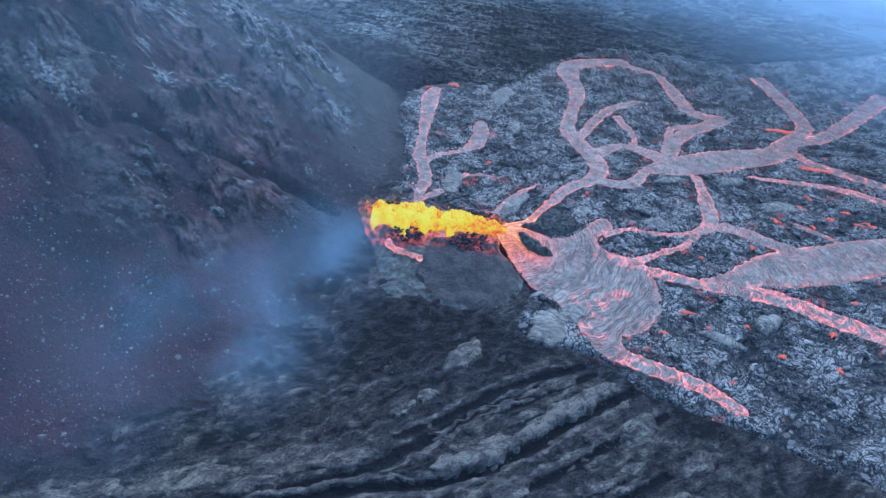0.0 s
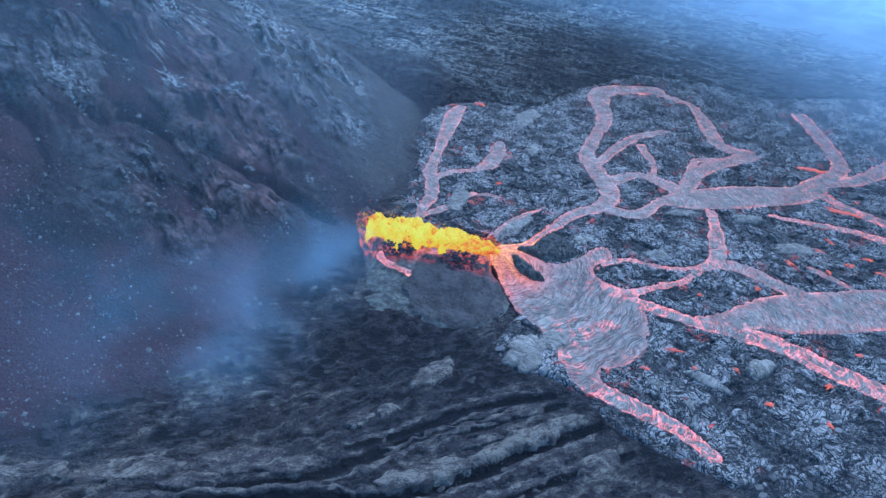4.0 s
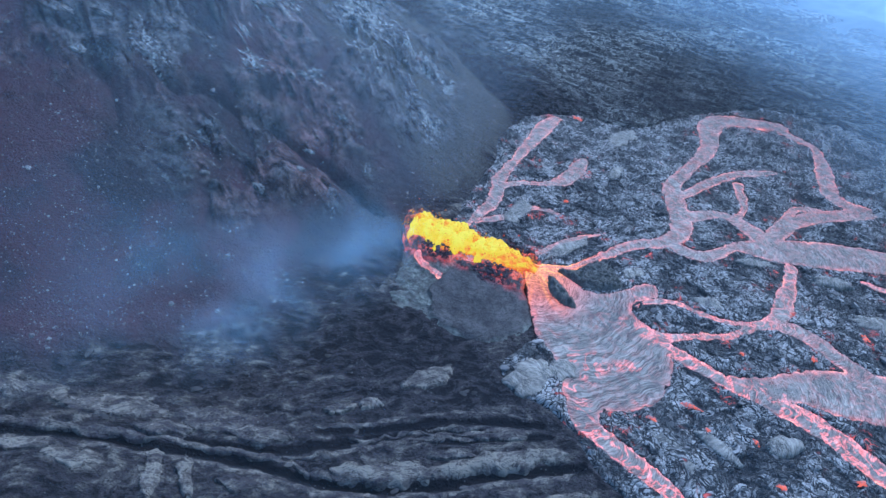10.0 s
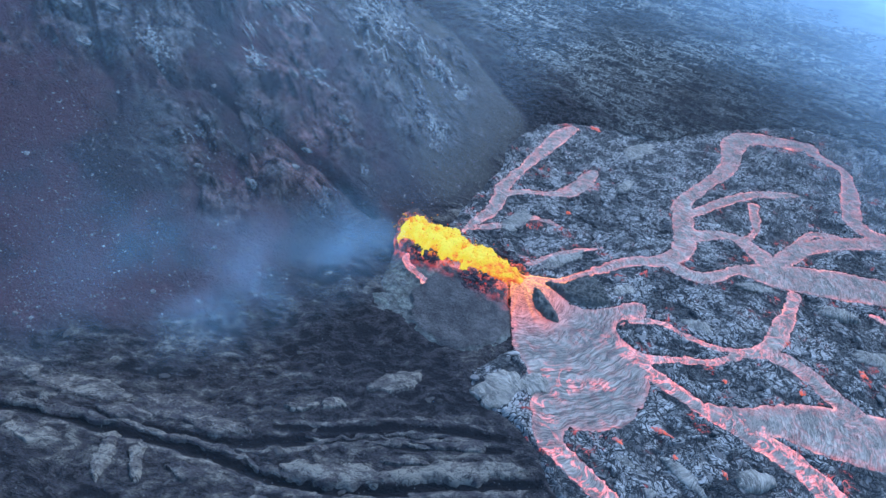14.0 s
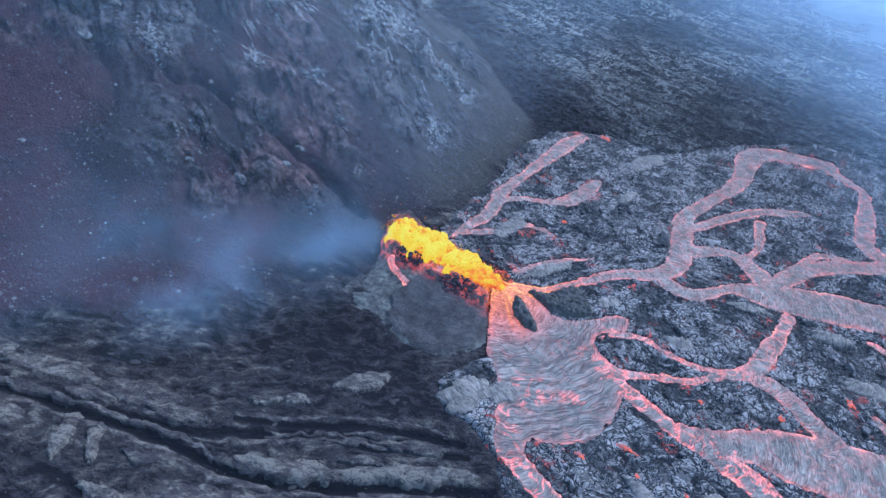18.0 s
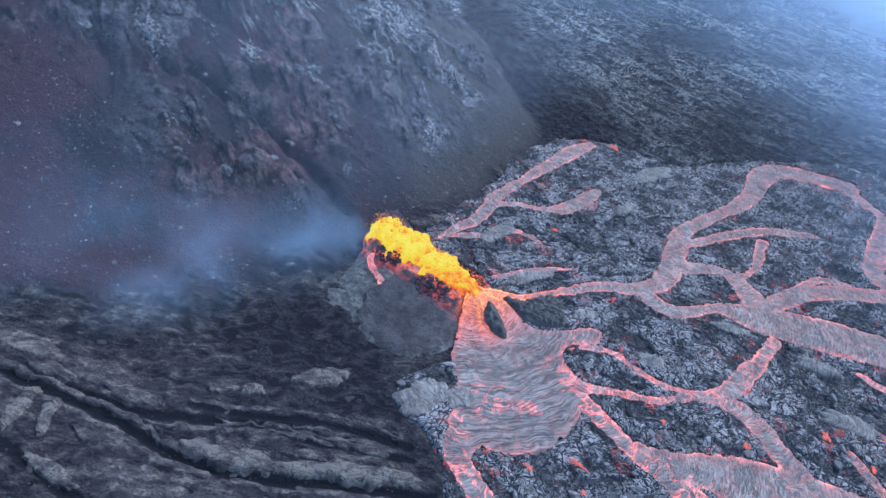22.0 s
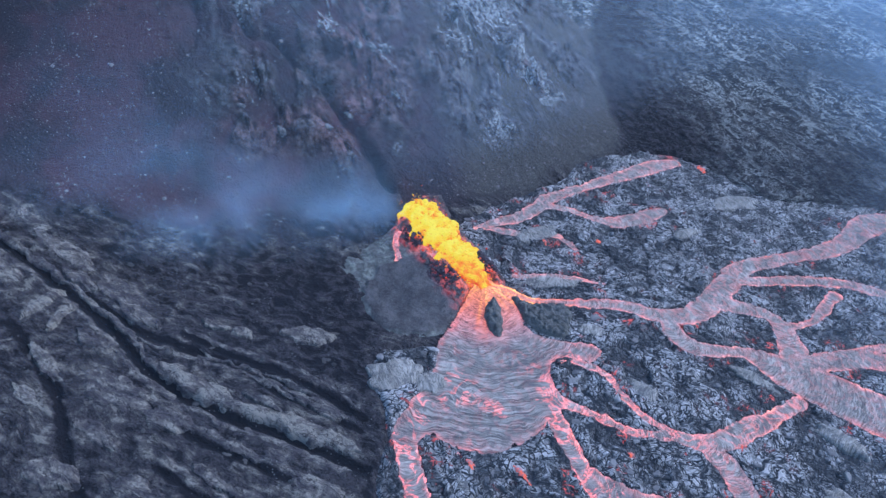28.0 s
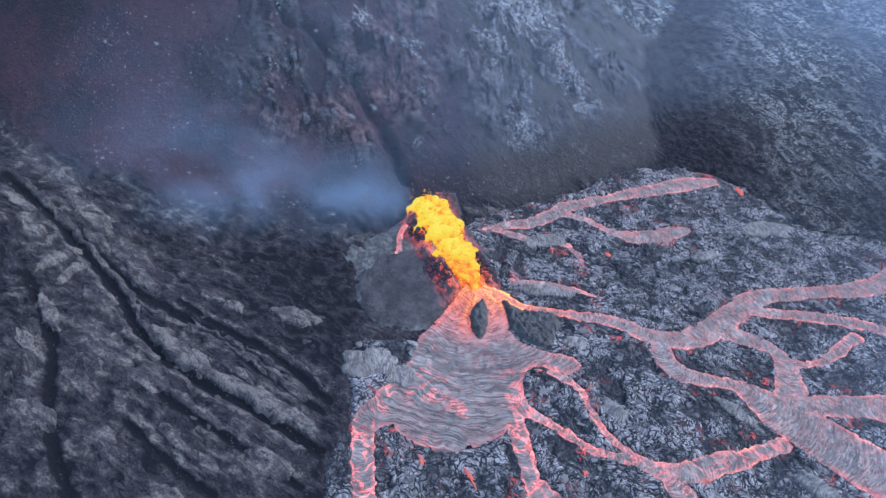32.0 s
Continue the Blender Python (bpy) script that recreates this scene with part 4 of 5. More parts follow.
def fountain_mesh():
    """A curtain of molten lava standing along the fissure."""
    n, m = 220, 110
    u, v = np.meshgrid(np.linspace(0, 1, n), np.linspace(0, 1, m))
    cx, cy = -28 + 51 * u, 205.6 - 4.0 * u
    tall = (7.0 * step(0, 0.05, u) * (1 - 0.7 * u) * step(1.0, 0.9, u) + 0.3) * (1 + 0.3 * grain(u * 9, u * 0, 90))
    wide = (7.0 + 2.6 * grain(u * 5, u * 0 + 3, 91)) * np.sqrt(step(0, 0.07, u)) * (0.30 + 0.70 * step(1.02, 0.6, u)) + 0.1
    ang = v * np.pi
    bx, bz = np.cos(ang), np.sin(ang)
    lump = 0.75 * fbm(u * 13, v * 3.2 + u * 3, 4, 92) + 0.12 * fbm(u * 44, v * 10, 3, 93)
    s = 1 + 0.7 * lump
    x = cx + 0.12 * bx * wide * s + 0.6 * grain(u * 30, v * 8, 94)
    y = cy + bx * wide * s
    z = 14.2 - 2.2 * u + bz * tall * s * (1 + 0.35 * np.maximum(0, fbm(u * 28, u * 0 + 1, 2, 95)))
    heat = 0.15 + 0.95 * np.clip(bz, 0, 1) ** 0.7 + 0.8 * lump - 0.35 * step(0.5, 1.0, u)
    return grid_mesh("lava_fountain", None, None, z, None, {"hotness": heat}, MOLTEN, x, y)


fountain = tagged(new("lava_fountain"), "bright yellow-orange curtain of lava fountaining from the fissure", "lava fountain")
part("curtain", fountain_mesh(), fountain, "yellow molten curtain")


def jet_mesh(cx, cy, base, tall, wide, seed):
    """One lumpy jet that stands out of the curtain."""
    u, v = np.meshgrid(np.linspace(0, 2 * np.pi, 40), np.linspace(0, 1, 26))
    prof = np.sqrt(np.maximum(1 - v ** 2.6, 0)) * (0.75 + 0.35 * np.sin(v * 5 + seed))
    lump = 0.8 * fbm(np.cos(u) * 1.6 + seed, np.sin(u) * 1.6 + v * 3.2, 4, 96) + 0.12 * fbm(np.cos(u) * 5, np.sin(u) * 5 + v * 9 + seed, 3, 97)
    r = wide * prof * (1 + 0.7 * lump)
    x, y = cx + np.cos(u) * r + 0.5 * v, cy + np.sin(u) * r
    z = base + tall * v * (1 + 0.15 * lump)
    return grid_mesh("jet", None, None, z, None, {"hotness": 0.75 + 0.6 * lump - 0.25 * v}, MOLTEN, x, y)


for ju, side, tall, wide in ((0.06, 0.5, 8.5, 3.2), (0.17, -1.2, 7.2, 2.8), (0.24, 1.2, 8.0, 3.0), (0.37, -0.4, 6.6, 3.1), (0.50, 1.0, 6.0, 3.2), (0.60, -1.0, 5.6, 3.4), (0.72, 0.3, 4.6, 3.0), (0.83, 0.0, 3.4, 2.4)):
    part("jet", jet_mesh(-28 + 51 * ju, 205.6 - 4.0 * ju + side, 13.6 - 2.2 * ju, tall, wide, ju * 40), fountain, "tall yellow lava jet")


def blob(rng, size, squash=1.0, subdiv=1):
    bm = bmesh.new()
    bmesh.ops.create_icosphere(bm, subdivisions=subdiv, radius=size)
    for vert in bm.verts:
        vert.co *= 1 + rng.uniform(-0.28, 0.28)
        vert.co.z *= squash
    return bm


def joined(name, items, material, attrs=None):
    """Many small pieces (vertices, triangles) in one mesh."""
    co, tri, base = [], [], 0
    for c, t in items:
        co.append(c)
        tri.append(t + base)
        base += len(c)
    return raw_mesh(name, np.vstack(co), np.vstack(tri), attrs, material, smooth=False)


def blob_shapes(count, seed, subdiv=1):
    rng, out = random.Random(seed), []
    for _ in range(count):
        bm = blob(rng, 1.0, rng.uniform(0.6, 0.9), subdiv)
        bm.verts.ensure_lookup_table()
        co = np.array([v.co[:] for v in bm.verts])
        tri = np.array([[v.index for v in f.verts] for f in bm.faces])
        bm.free()
        out.append((co, tri))
    return out


shapes = blob_shapes(6, 5)
rng = np.random.default_rng(11)
clots = []
for _ in range(420):
    u = rng.beta(1.2, 1.3)
    cx, cy = -28 + 50 * u, 205.2 - 3.4 * u
    side = rng.normal(0, 1)
    x, y = cx + rng.normal(0, 1.2), cy + np.sign(side) * (3.5 + abs(side) * 2.6)
    high = max(0.0, rng.normal(0, 1)) * 4.5 * (1 - 0.6 * u)
    zz = float(cone_height(np.array([x]), np.array([y]))[0][0]) + (high if rng.random() < 0.4 else 0.05)
    c, t = shapes[rng.integers(6)]
    clots.append((c * rng.uniform(0.12, 0.42) + [x, y, zz], t))
resting = sum(len(c) for c, _ in clots)
# droplets flung out round the crest of the curtain
for _ in range(600):
    u, turn = rng.uniform(0.0, 0.97), rng.uniform(0, math.pi)
    reach = rng.uniform(0.92, 1.0) + 0.32 * rng.random() ** 3
    tall, wide = 7.0 * (1 - 0.7 * u) * 1.15, 6.2 * (0.35 + 0.65 * min(1.0, (1.05 - u) * 2.2))
    clump = 1 + 0.5 * float(fbm(np.array([u * 16]), np.array([turn * 2.0]), 2, 98)[0])
    spot = [-28 + 51 * u + rng.normal(0, 0.8) - (1.5 if u < 0.05 else 0), 205.6 - 4.0 * u + math.cos(turn) * wide * reach * clump, 14.2 - 2.2 * u + math.sin(turn) * tall * reach * clump]
    c, t = shapes[rng.integers(6)]
    clots.append((c * rng.uniform(0.10, 0.30) + spot, t))
nclot = sum(len(c) for c, _ in clots)
part("spatter_clots", joined("spatter_clots", clots, MOLTEN, {"hotness": np.concatenate([rng.uniform(-0.1, 0.4, resting), rng.uniform(0.30, 0.85, nclot - resting)])}), fountain, "red-hot clots of spatter")["kind"] = "stuff"

# ---- smoke drifting from the back of the vent, and gas haze ----
def veil(name, xs, ys, z, density, material):
    return grid_mesh(name, xs, ys, z, density > 0.004, {"thickness": density}, material)


smoke = tagged(new("smoke_plume"), "bluish smoke drifting low from the vent over the slope", "smoke")
smoke_line = np.array([(-27, 203, 2), (-34, 183, 6), (-44, 158, 13), (-63, 130, 24), (-94, 101, 34)], float)
xs, ys = np.arange(-190, -10, 1.6), np.arange(60, 230, 1.6)
X, Y = np.meshgrid(xs, ys)
d, al = line_distance(X, Y, smooth_line(smoke_line, 6))
for k in range(2):
    dens = (0.12 + 0.08 * step(50, 12, al)) * step(-185, -125, X) * step(18, -24, d + 11 * fbm(X / 26, Y / 26, 4, 100 + 7 * k)) * step(0, 10, al) * step(150, 50, al)
    z = lie(X, Y)[0] + 5 + 5 * k + 2 * fbm(X / 30, Y / 30, 3, 101 + k) + 0.03 * al
    part("smoke_veil", veil("smoke_veil", xs, ys, z, dens, SMOKE), smoke)

# distance haze imitated by one bluish sheet, thicker far off and over the hill
haze = tagged(new("gas_haze"), "thin bluish sheet standing in for gas haze over plain and hill", "haze")
xs, ys = np.arange(-1200, 1800, 25.0), np.arange(-400, 3200, 25.0)
X, Y = np.meshgrid(xs, ys)
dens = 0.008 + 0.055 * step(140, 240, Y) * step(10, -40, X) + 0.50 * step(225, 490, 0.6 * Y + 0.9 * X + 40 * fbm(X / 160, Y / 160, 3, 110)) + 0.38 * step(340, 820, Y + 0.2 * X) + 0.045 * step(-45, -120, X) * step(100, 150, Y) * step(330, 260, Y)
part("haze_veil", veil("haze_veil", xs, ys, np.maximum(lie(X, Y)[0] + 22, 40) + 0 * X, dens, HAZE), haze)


# ---- levees on the old lava ----
def levee_mesh(line, side, wide, high, start=0.0):
    """A lumpy raised bank beside an old channel."""
    seg = np.hypot(*np.diff(line, axis=0).T)
    run = np.concatenate([[0], np.cumsum(seg)])
    s = np.arange(start, run[-1] - 2, 0.55)
    px, py = np.interp(s, run, line[:, 0]), np.interp(s, run, line[:, 1])
    tx, ty = np.gradient(px), np.gradient(py)
    n = np.hypot(tx, ty)
    nx, ny = -ty / n * side, tx / n * side
    a = np.linspace(-1, 1, 15)
    seed = int(abs(line[0, 0] * 5 + line[0, 1])) % 700 + (3 if side > 0 else 8)
    w = wide * (1 + 0.45 * grain(s / 9, s * 0 + 0.5, seed) + 0.25 * grain(s / 3, s * 0 + 0.2, seed + 1)) * step(-1, 6, s - start) * step(-1, 5, s[-1] - s) + 0.15
    mid = 1.7 + wide * 0.95 + 0.8 * grain(s / 12, s * 0 + 0.9, seed + 2)
    off = mid[:, None] + a[None] * w[:, None]
    x, y = px[:, None] + nx[:, None] * off, py[:, None] + ny[:, None] * off
    x, y = x + 1.0 * grain(x / 5, y / 5, seed + 4) + 0.5 * grain(x / 2, y / 2, seed + 6), y + 1.0 * grain(x / 5, y / 5, seed + 5) + 0.5 * grain(x / 2, y / 2, seed + 9)
    crown = np.maximum(1 - a[None] ** 4, 0) ** 0.8
    z = ground_height(x, y)[0] * 0.5 + lie(x, y)[0] * 0.5 - 0.5 + crown * (high + 0.5) * (1 + 0.35 * fbm(x / 4, y / 4, 3, seed + 6)) + 0.2 * fbm(x / 1.3, y / 1.3, 3, seed + 7) * crown
    return grid_mesh("lava_levee", None, None, z, None, {}, BANK if wide > 2 else LEVEE, x, y)


def levee_material(name, level):
    m = Nodes(name, True)
    col, torn = m.crumple(level)
    m.bump(m.math("ADD", m.math("MULTIPLY", torn, 3.0), m.noise(2.0, 5, 0.7)), 0.6)
    return m.done(col, 0.9)


LEVEE = levee_material("pale_old_crust", 0.045)
BANK = levee_material("tan_levee_crust", 0.10)
for k, side, wide, high, start in ((0, 1, 2.7, 1.2, 96), (0, 1, 1.1, 0.5, 8), (0, -1, 1.1, 0.3, 20), (1, 1, 0.9, 0.3, 4), (1, -1, 0.7, 0.3, 12), (2, -1, 0.8, 0.3, 30), (4, 1, 1.0, 0.4, 5), (5, 1, 0.9, 0.5, 3), (6, 1, 0.9, 0.4, 3)):
    tagged(new("lava_levee", levee_mesh(levee_lines[k][0], side, wide, high, start)), "pale grey-olive lumpy lava levee beside a dark channel" if wide > 2 else "low weathered lava ridge on dark sand", "lava ridge", "old levees")


# ---- smooth ropy pads between the channels ----
def pad_mesh(cx, cy, long, wide, turn, high, seed):
    """A swollen pad of chilled lava, its ropes bowed downstream."""
    r, t = np.meshgrid(np.array([0.02, 0.15, 0.3, 0.45, 0.6, 0.72, 0.82, 0.9, 0.96, 1.0, 1.02]), np.linspace(0, 2 * np.pi, 61))
    out = 1 + 0.45 * fbm(np.cos(t) * 1.3 + seed, np.sin(t) * 1.3, 3, 190, 0.55)
    lx, ly = np.cos(t) * r * out * long, np.sin(t) * r * out * wide
    a = radians(turn)
    x, y = cx + lx * math.cos(a) - ly * math.sin(a), cy + lx * math.sin(a) + ly * math.cos(a)
    z = lie(x, y)[0] + 0.3 + high * np.sqrt(np.maximum(1 - np.minimum(r, 1) ** 3, 0)) * (1 + 0.3 * fbm(x / 5, y / 5, 2, 191)) + 0.12 * fbm(x / 1.5, y / 1.5, 3, 192)
    z[:, -1] -= 1.5
    zero = 0 * x
    return grid_mesh("lava_pad", None, None, z, None, {"along": lx + 0.10 * ly * ly / max(wide, 1) + 2.5 * grain(x / 8, y / 8, 193), "across": ly, "hotness": zero, "core": zero, "lively": zero}, PAD, x, y)


for px, py, long, wide, turn, high in ((34, 156, 9, 6.5, 70, 1.3), (42, 163.5, 5, 4, 60, 1.1), (3.5, 245, 12, 4, 80, 0.9), (28.5, 227, 12, 3, 57, 0.9), (127, 254, 7.5, 3.6, 20, 2.0), (99, 251, 8, 2.6, 20, 0.9),
                                       (35, 299, 7, 2.8, 75, 1.1), (110, 164, 6, 3.6, 30, 1.6), (80, 149, 9, 3, -30, 0.9), (92, 156, 8, 2.6, -25, 0.8), (142, 236, 9, 4.5, 10, 1.2), (32, 338, 12, 6, 70, 1.0), (56, 222, 6, 3, 40, 0.8), (84, 216, 6, 3.5, 10, 0.8)):
    tagged(new("lava_pad", pad_mesh(px, py, long, wide, turn, high, px * 0.37 + py)), "smooth swollen pad of grey ropy lava", "lava pad", "pads on the field")


# ---- small hot breakouts ----
BREAKOUTS = [(72, 157, 2.2, 1.1), (82, 166.8, 3.8, 0.9), (5.3, 347, 4.0, 1.6), (119, 205, 1.6, 1.0), (137, 226, 2.5, 1.2), (152, 238, 3.0, 1.5), (163, 231, 2.6, 1.4), (178, 228, 3.0, 1.6), (150, 205, 2, 1), (131, 160, 1.8, 1), (110, 150, 1.6, 0.9),
             (102, 162, 1.3, 0.8), (9, 243, 1.6, 0.8), (20, 262, 1.5, 0.8), (146, 176, 2.2, 1.1), (96, 196, 1.2, 0.7), (112, 226, 1.4, 0.8), (88, 160, 1.4, 0.8),
             (176.0, 314.0, 9.9, 2.0, -0.19), (173.7, 289.3, 5.4, 1.1, -0.97), (177.0, 273.2, 10.0, 2.0, -0.34), (163.3, 258.9, 17.4, 2.2, -0.07), (159.8, 247.1, 2.7, 0.9, -0.72), (171.7, 236.5, 2.4, 0.9, -0.16), (173.5, 226.6, 3.3, 0.9, -1.07), (156.8, 215.6, 2.3, 0.9, -0.84), (158.1, 199.4, 2.8, 0.9, -1.24), (168.3, 200.5, 3.5, 0.9, -1.62), (126.0, 143.7, 2.1, 0.9, -1.36), (145.2, 224.4, 2.2, 0.9, -0.52), (151.3, 223.1, 1.8, 0.9, -0.89), (133.9, 166.6, 2.8, 0.9, -0.29), (217.6, 262.2, 4.8, 1.0, -0.32)]
brng = np.random.default_rng(5)
for bx, by, length, wide, *way in BREAKOUTS:
    turn = way[0] if way else brng.uniform(-0.9, 0.3)
    r, t = np.meshgrid(np.linspace(0, 1, 7), np.linspace(0, 2 * np.pi, 25))
    reach = r * (0.85 + 0.75 * grain(np.cos(t) * 1.6 + bx, np.sin(t) * 1.6 + by, 130))
    lx, ly = np.cos(t) * reach * length, np.sin(t) * reach * wide
    x, y = bx + lx * math.cos(turn) - ly * math.sin(turn), by + lx * math.sin(turn) + ly * math.cos(turn)
    z = field_height(x, y)[0] * 0.6 + lie(x, y)[0] * 0.4 + 0.75 * (1 - r ** 3) + 0.15 * fbm(x, y, 2, 131)
    tagged(new("lava_breakout", grid_mesh("lava_breakout", None, None, z, None, {"hotness": 0.25 - 0.2 * r}, BREAK, x, y)), "small red-hot lava breakout oozing through crust", "lava breakout", "breakouts on the field")


# ---- spatter heaps at the mouth ----
def heap(cx, cy, rx, ry, count, seed):
    r = np.random.default_rng(seed)
    out = []
    for _ in range(count):
        a, q = r.uniform(0, 2 * np.pi), math.sqrt(r.random())
        x, y = cx + rx * q * math.cos(a), cy + ry * q * math.sin(a)
        size = r.uniform(0.3, 0.95) * (1.15 - 0.5 * q)
        z = float(cone_height(np.array([x]), np.array([y]))[0][0]) + 1.4 * (1 - q * q) * r.random() + 0.2
        c, t = shapes[r.integers(6)]
        out.append((c * size + [x, y, z], t))
    return joined("spatter_heap", out, HEAP)


HEAP = stone_material("fresh_spatter", (0.018, 0.012, 0.016), (0.075, 0.055, 0.06))
for cx, cy, rx, ry, count in ((9, 193, 8, 5, 260), (33, 197.8, 4.5, 2.6, 130), (12, 210, 9, 4.0, 240), (-14, 196, 7, 3, 120)):
    ob = part("spatter_heap", heap(cx, cy, rx, ry, count, int(cx + 50)), spatter_cone, "heap of black clinkery spatter")
    ob["kind"] = "stuff"

# ---- stones on the slope ----
srng = np.random.default_rng(21)
n = 17000
sx, sy = srng.uniform(-140, -18, n), srng.uniform(88, 330, n)
hz, _, sscree, srock, _ = ground_height(sx, sy)
thin = (srng.random(n) < sscree * (0.35 + 0.65 * step(-0.1, 0.3, fbm(sx / 20, sy / 20, 3, 140))))
stones = []
for x, y, z in zip(sx[thin], sy[thin], hz[thin]):
    size = 0.13 + 0.2 * srng.random() ** 2 + (0.25 if srng.random() < 0.03 else 0)
    c, t = shapes[srng.integers(6)]
    stones.append((c * size + [x, y, z + size * 0.3], t))
tagged(new("scree_stones", joined("scree_stones", stones, SCREE_STONE)), "loose grey and rusty stones scattered over the scree", "stones", kind="stuff")

boulder_meshes = []
for c, t in blob_shapes(5, 9, 2):
    boulder_meshes.append(raw_mesh("boulder", c, t, None, SCREE_STONE, smooth=False))
big = np.flatnonzero(thin)[:70]
for i in big:
    if inside(sx[i:i + 1], sy[i:i + 1], cone_line)[0] > -2:
        continue
    ob = new("boulder", boulder_meshes[i % 5])
    size = 0.4 + 0.5 * srng.random() ** 2
    ob.matrix_world = pose(sx[i], sy[i], hz[i] + size * 0.3, srng.uniform(-20, 20), srng.uniform(-20, 20), srng.uniform(0, 360)) @ Matrix.Diagonal((size, size, size, 1))
    tagged(ob, "angular grey boulder resting on reddish scree", "boulder", "boulders on the slope")

# ---- crags on the hill ----
def crag_shapes(count, seed):
    out = []
    for k in range(count):
        bm = bmesh.new()
        bmesh.ops.create_icosphere(bm, subdivisions=4, radius=1.0)
        co = np.array([v.co[:] for v in bm.verts])
        tri = np.array([[v.index for v in f.verts] for f in bm.faces])
        bm.free()
        o = seed + 13.7 * k
        n = fbm(co[:, 0] * 1.3 + o, co[:, 1] * 1.3 + co[:, 2] * 0.9, 4, 150 + k, 0.6) + 0.5 * (np.abs(grain(co[:, 0] * 2.6 + o, co[:, 2] * 2.6 + co[:, 1], 160 + k)))
        co = co * (0.9 + 0.5 * n)[:, None]
        co[:, 2] = np.round(co[:, 2] * 3.2 + 0.4 * n) / 3.2 * 0.6 + co[:, 2] * 0.4
        out.append(raw_mesh("rock_outcrop", co, tri, None, CRAG, smooth=False))
    return out


def crag_material():
    m = Nodes("hill_crag", True)
    info = m.tree.nodes.new("ShaderNodeObjectInfo").outputs["Random"]
    mid, fine = m.noise(0.45, 5, 0.6), m.noise(1.8, 4, 0.6)
    grey = m.mix(m.map(mid, 0.35, 0.68), (0.045, 0.042, 0.045), (0.19, 0.18, 0.175))
    rusty = m.mix(m.map(mid, 0.35, 0.68), (0.045, 0.026, 0.027), (0.14, 0.080, 0.072))
    m.bump(m.math("ADD", mid, m.math("MULTIPLY", fine, 0.5)), 0.35)
    return m.done(m.mix(m.map(info, 0.7, 0.95, 0.0, 0.6), grey, rusty), 0.9)


CRAG = crag_material()
crags = crag_shapes(7, 3)
crng = np.random.default_rng(77)
n = 900
cx, cy = crng.uniform(-135, -34, n), crng.uniform(150, 325, n)
cz, _, cs, cr, cb = ground_height(cx, cy)
fit = np.flatnonzero((cr > 0.75) & (crng.random(n) < 0.25 + 0.75 * (cb > 0.3)))[:150]
for i in fit:
    size = 0.9 + 1.5 * crng.random() ** 2
    ob = new("rock_outcrop", crags[i % 7])
    ob.matrix_world = pose(cx[i], cy[i], cz[i] - 0.30 * size, crng.uniform(-15, 15), 26 + crng.uniform(-10, 10), crng.uniform(-30, 30)) @ Matrix.Diagonal((size * crng.uniform(1.2, 2.2), size, size * 0.5, 1))
    tagged(ob, "weathered pale-grey rock outcrop on the steep hillside" if cb[i] > 0.3 else "dark jagged rock outcrop on the steep hillside", "rock outcrop", "outcrops on the hill")


# ---- ropy slabs of old lava ----
def old_rope_material():
    m = Nodes("old_ropy_crust", True)
    tone = m.tree.nodes.new("ShaderNodeObjectInfo").outputs["Random"]
    col, torn = m.crumple(m.map(tone, 0.0, 1.0, 0.03, 0.085))
    m.bump(m.math("ADD", m.math("MULTIPLY", torn, 3.0), m.noise(1.7, 5, 0.7)), 0.6)
    return m.done(col, 0.9)


ROPE = old_rope_material()


def slab_mesh(cx, cy, long, wide, turn, high, seed):
    """A low, wrinkled lobe that sinks into the sand along a ragged rim."""
    r, t = np.meshgrid(np.concatenate([[0.02], np.linspace(0.1, 0.86, 12), [0.93, 0.98, 1.03, 1.08]]), np.linspace(0, 2 * np.pi, 97))
    out = 1 + 0.45 * fbm(np.cos(t) * 1.1 + seed, np.sin(t) * 1.1, 3, 170, 0.5)
    lx, ly = np.cos(t) * r * out * long, np.sin(t) * r * out * wide
    a = radians(turn)
    x, y = cx + lx * math.cos(a) - ly * math.sin(a), cy + lx * math.sin(a) + ly * math.cos(a)
    x, y = x + 1.8 * fbm(x / 6, y / 6, 3, 174, 0.6), y + 1.8 * fbm(x / 6, y / 6, 3, 175, 0.6)
    along = lx + 0.12 * ly * ly / max(wide, 1) + 3.5 * grain(x / 7, y / 7, 171)
    wrinkle = ridged(along / 6, ly / 2.2, 3, 172) * 0.25 + 0.55 * fbm(x / 3.5, y / 3.5, 4, 173)
    z = lie(x, y)[0] + 0.35 + (high + 0.25) * np.sqrt(np.maximum(1 - np.minimum(r, 1) ** 3, 0)) + wrinkle
    z = np.where(r > 0.8, z - 7 * (r - 0.8), z)
    return grid_mesh("lava_slab", None, None, z, None, {"along": along, "across": ly}, ROPE, x, y)


for sx0, sy0, long, wide, turn, high in SLABS:
    tagged(new("lava_slab", slab_mesh(sx0, sy0, long, wide, turn, high, sx0 * 0.31 + sy0 * 0.7)), "wrinkled grey-brown slab of old ropy lava on dark sand" if wide < 3.5 else "broad weathered sheet of old ropy lava on dark sand", "lava slab", "slabs on the old lava")

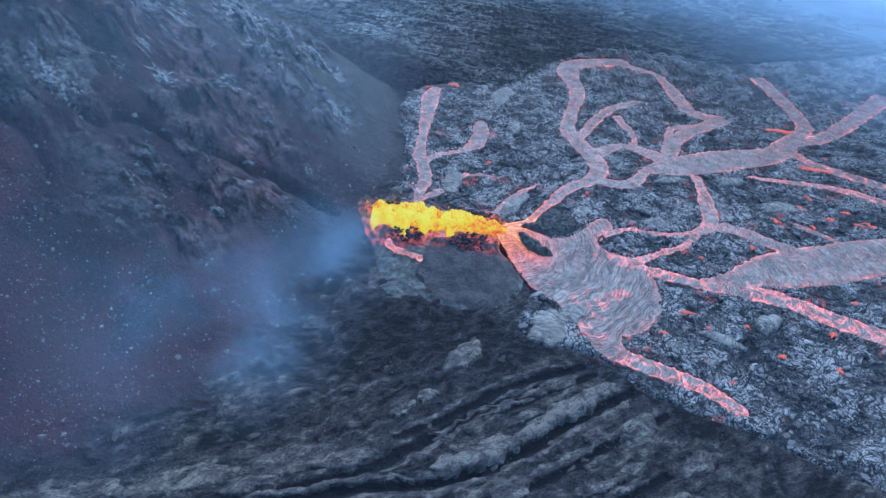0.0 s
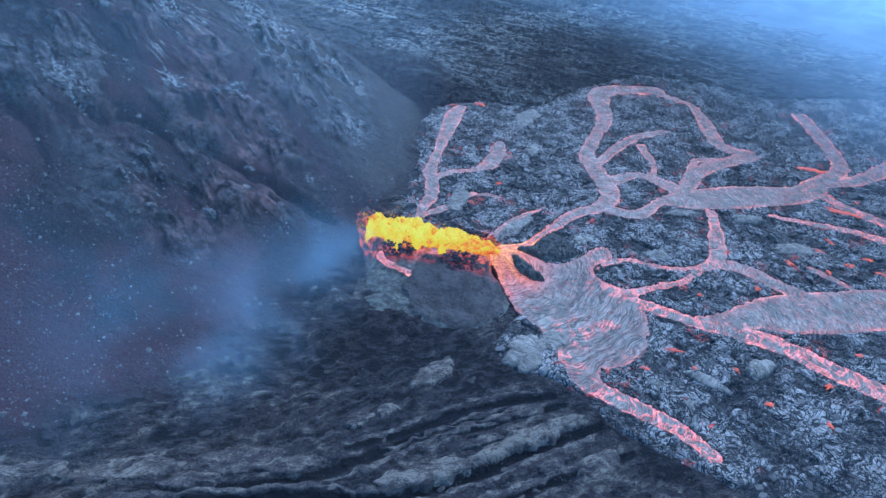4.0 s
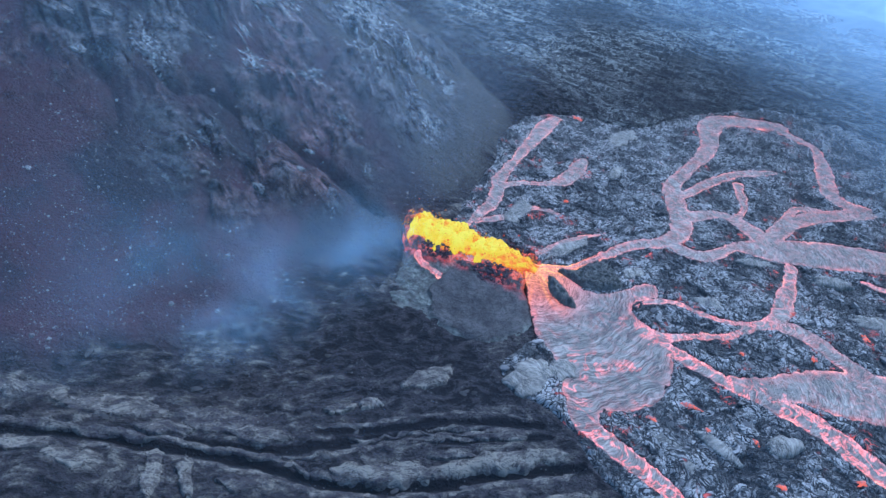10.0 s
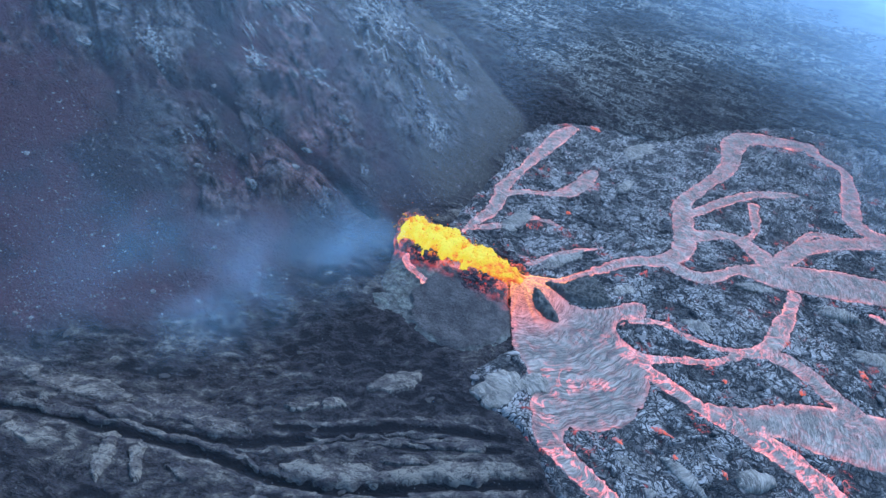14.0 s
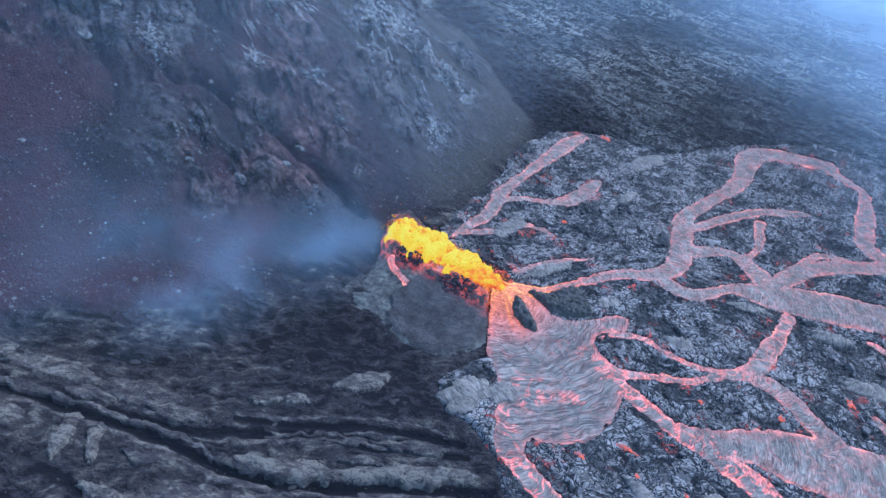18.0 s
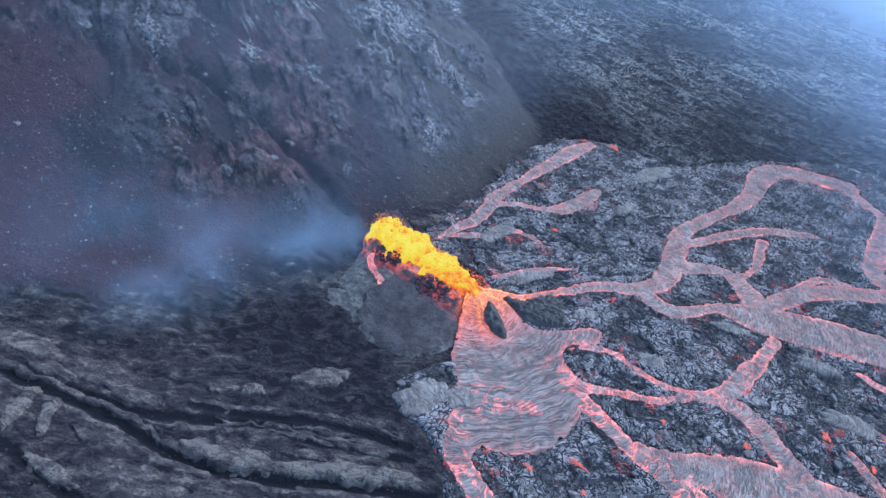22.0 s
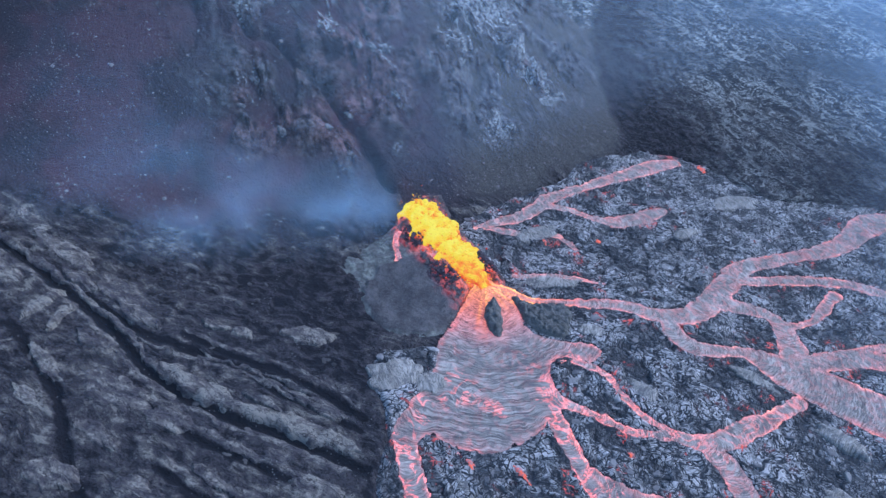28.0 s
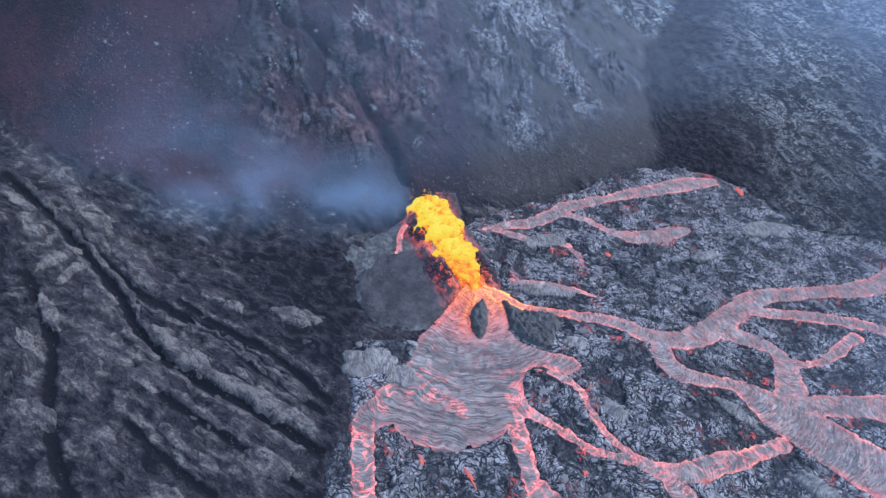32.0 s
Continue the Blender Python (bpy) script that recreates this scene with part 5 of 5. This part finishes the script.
# broken pieces of crust between them
fragment_meshes = [raw_mesh("crust_fragment", c, t, None, OLD_STONE, smooth=False) for c, t in blob_shapes(6, 14, 2)]
lrng = np.random.default_rng(88)
lx, ly = lrng.uniform(-95, 75, 420), lrng.uniform(55, 150, 420)
lz, _, ls, lr, _ = ground_height(lx, ly)
good = np.flatnonzero((ls < 0.3) & (lr < 0.1) & (inside(lx, ly, field_line) < -2) & (inside(lx, ly, cone_line) < -3))[:160]
for i in good:
    size = 0.35 + 0.75 * lrng.random() ** 2
    ob = new("crust_fragment", fragment_meshes[i % 6])
    ob.matrix_world = pose(lx[i], ly[i], lz[i] + 0.1, lrng.uniform(-15, 15), lrng.uniform(-15, 15), 28 + lrng.normal(0, 25)) @ Matrix.Diagonal((size * 1.7, size * 0.8, size * 0.45, 1))
    tagged(ob, "flat broken piece of old lava crust on dark sand", "crust fragment", "broken crust pieces")


# ---- crust slabs on the lava field ----
def slab_shapes(count, seed):
    """Irregular tilted plates with a rounded top edge."""
    r, out = random.Random(seed), []
    for _ in range(count):
        k = r.randint(5, 7)
        ang = sorted((i + r.uniform(-0.3, 0.3)) / k * 2 * math.pi for i in range(k))
        rad = [r.uniform(0.7, 1.15) for _ in range(k)]
        rings = ((1.0, -0.22), (1.03, 0.02), (0.86, 0.13))
        co = [(math.cos(a) * q * f, math.sin(a) * q * f * 0.75, z + 0.05 * r.uniform(-1, 1)) for f, z in rings for a, q in zip(ang, rad)] + [(0, 0, 0.17)]
        tri = []
        for j in range(2):
            for i in range(k):
                a, b, c, d = j * k + i, j * k + (i + 1) % k, (j + 1) * k + (i + 1) % k, (j + 1) * k + i
                tri += [(a, b, c), (a, c, d)]
        tri += [(2 * k + i, 2 * k + (i + 1) % k, 3 * k) for i in range(k)]
        out.append((np.array(co), np.array(tri)))
    return out


slabs = slab_shapes(8, 3)
slab_meshes = [raw_mesh("crust_slab", c, t, None, SLAB_STONE, smooth=False) for c, t in slabs]
prng = np.random.default_rng(31)
n = 2600
qx, qy = prng.uniform(-24, 190, n), prng.uniform(105, 400, n)
qz, qe, qt, qn, qh, qj = field_height(qx, qy)
lump = fbm(qx / 17, qy / 17, 3, 48)
ok = (qe > 1.5) & (qh > 0.8) & (lump < 0.2) & (prng.random(n) < 0.35 + 0.65 * step(-0.15, 0.25, fbm(qx / 12, qy / 12, 3, 141))) & (inside(qx, qy, cone_line) < -1)
near_mask = ok & (qx > 30) & (qx < 110) & (qy > 125) & (qy < 200)
chosen = np.flatnonzero(near_mask)[:300]
loose = []
for i in np.flatnonzero(ok):
    size = 0.5 + 1.5 * prng.random() ** 2
    m = pose(qx[i], qy[i], qz[i] + 0.08, prng.normal(0, 16), prng.normal(0, 16), prng.uniform(0, 360)) @ Matrix.Diagonal((size, size, size * 0.9, 1))
    if i in chosen:
        ob = new("crust_slab", slab_meshes[i % 8])
        ob.parent = lava_field
        ob.matrix_basis = m
    else:
        c, t = slabs[i % 8]
        mm = np.array(m)
        loose.append((c @ mm[:3, :3].T + mm[:3, 3], t))
part("crust_rubble", joined("crust_rubble", loose, SLAB_STONE), lava_field, "tilted grey crust plates")["kind"] = "stuff"
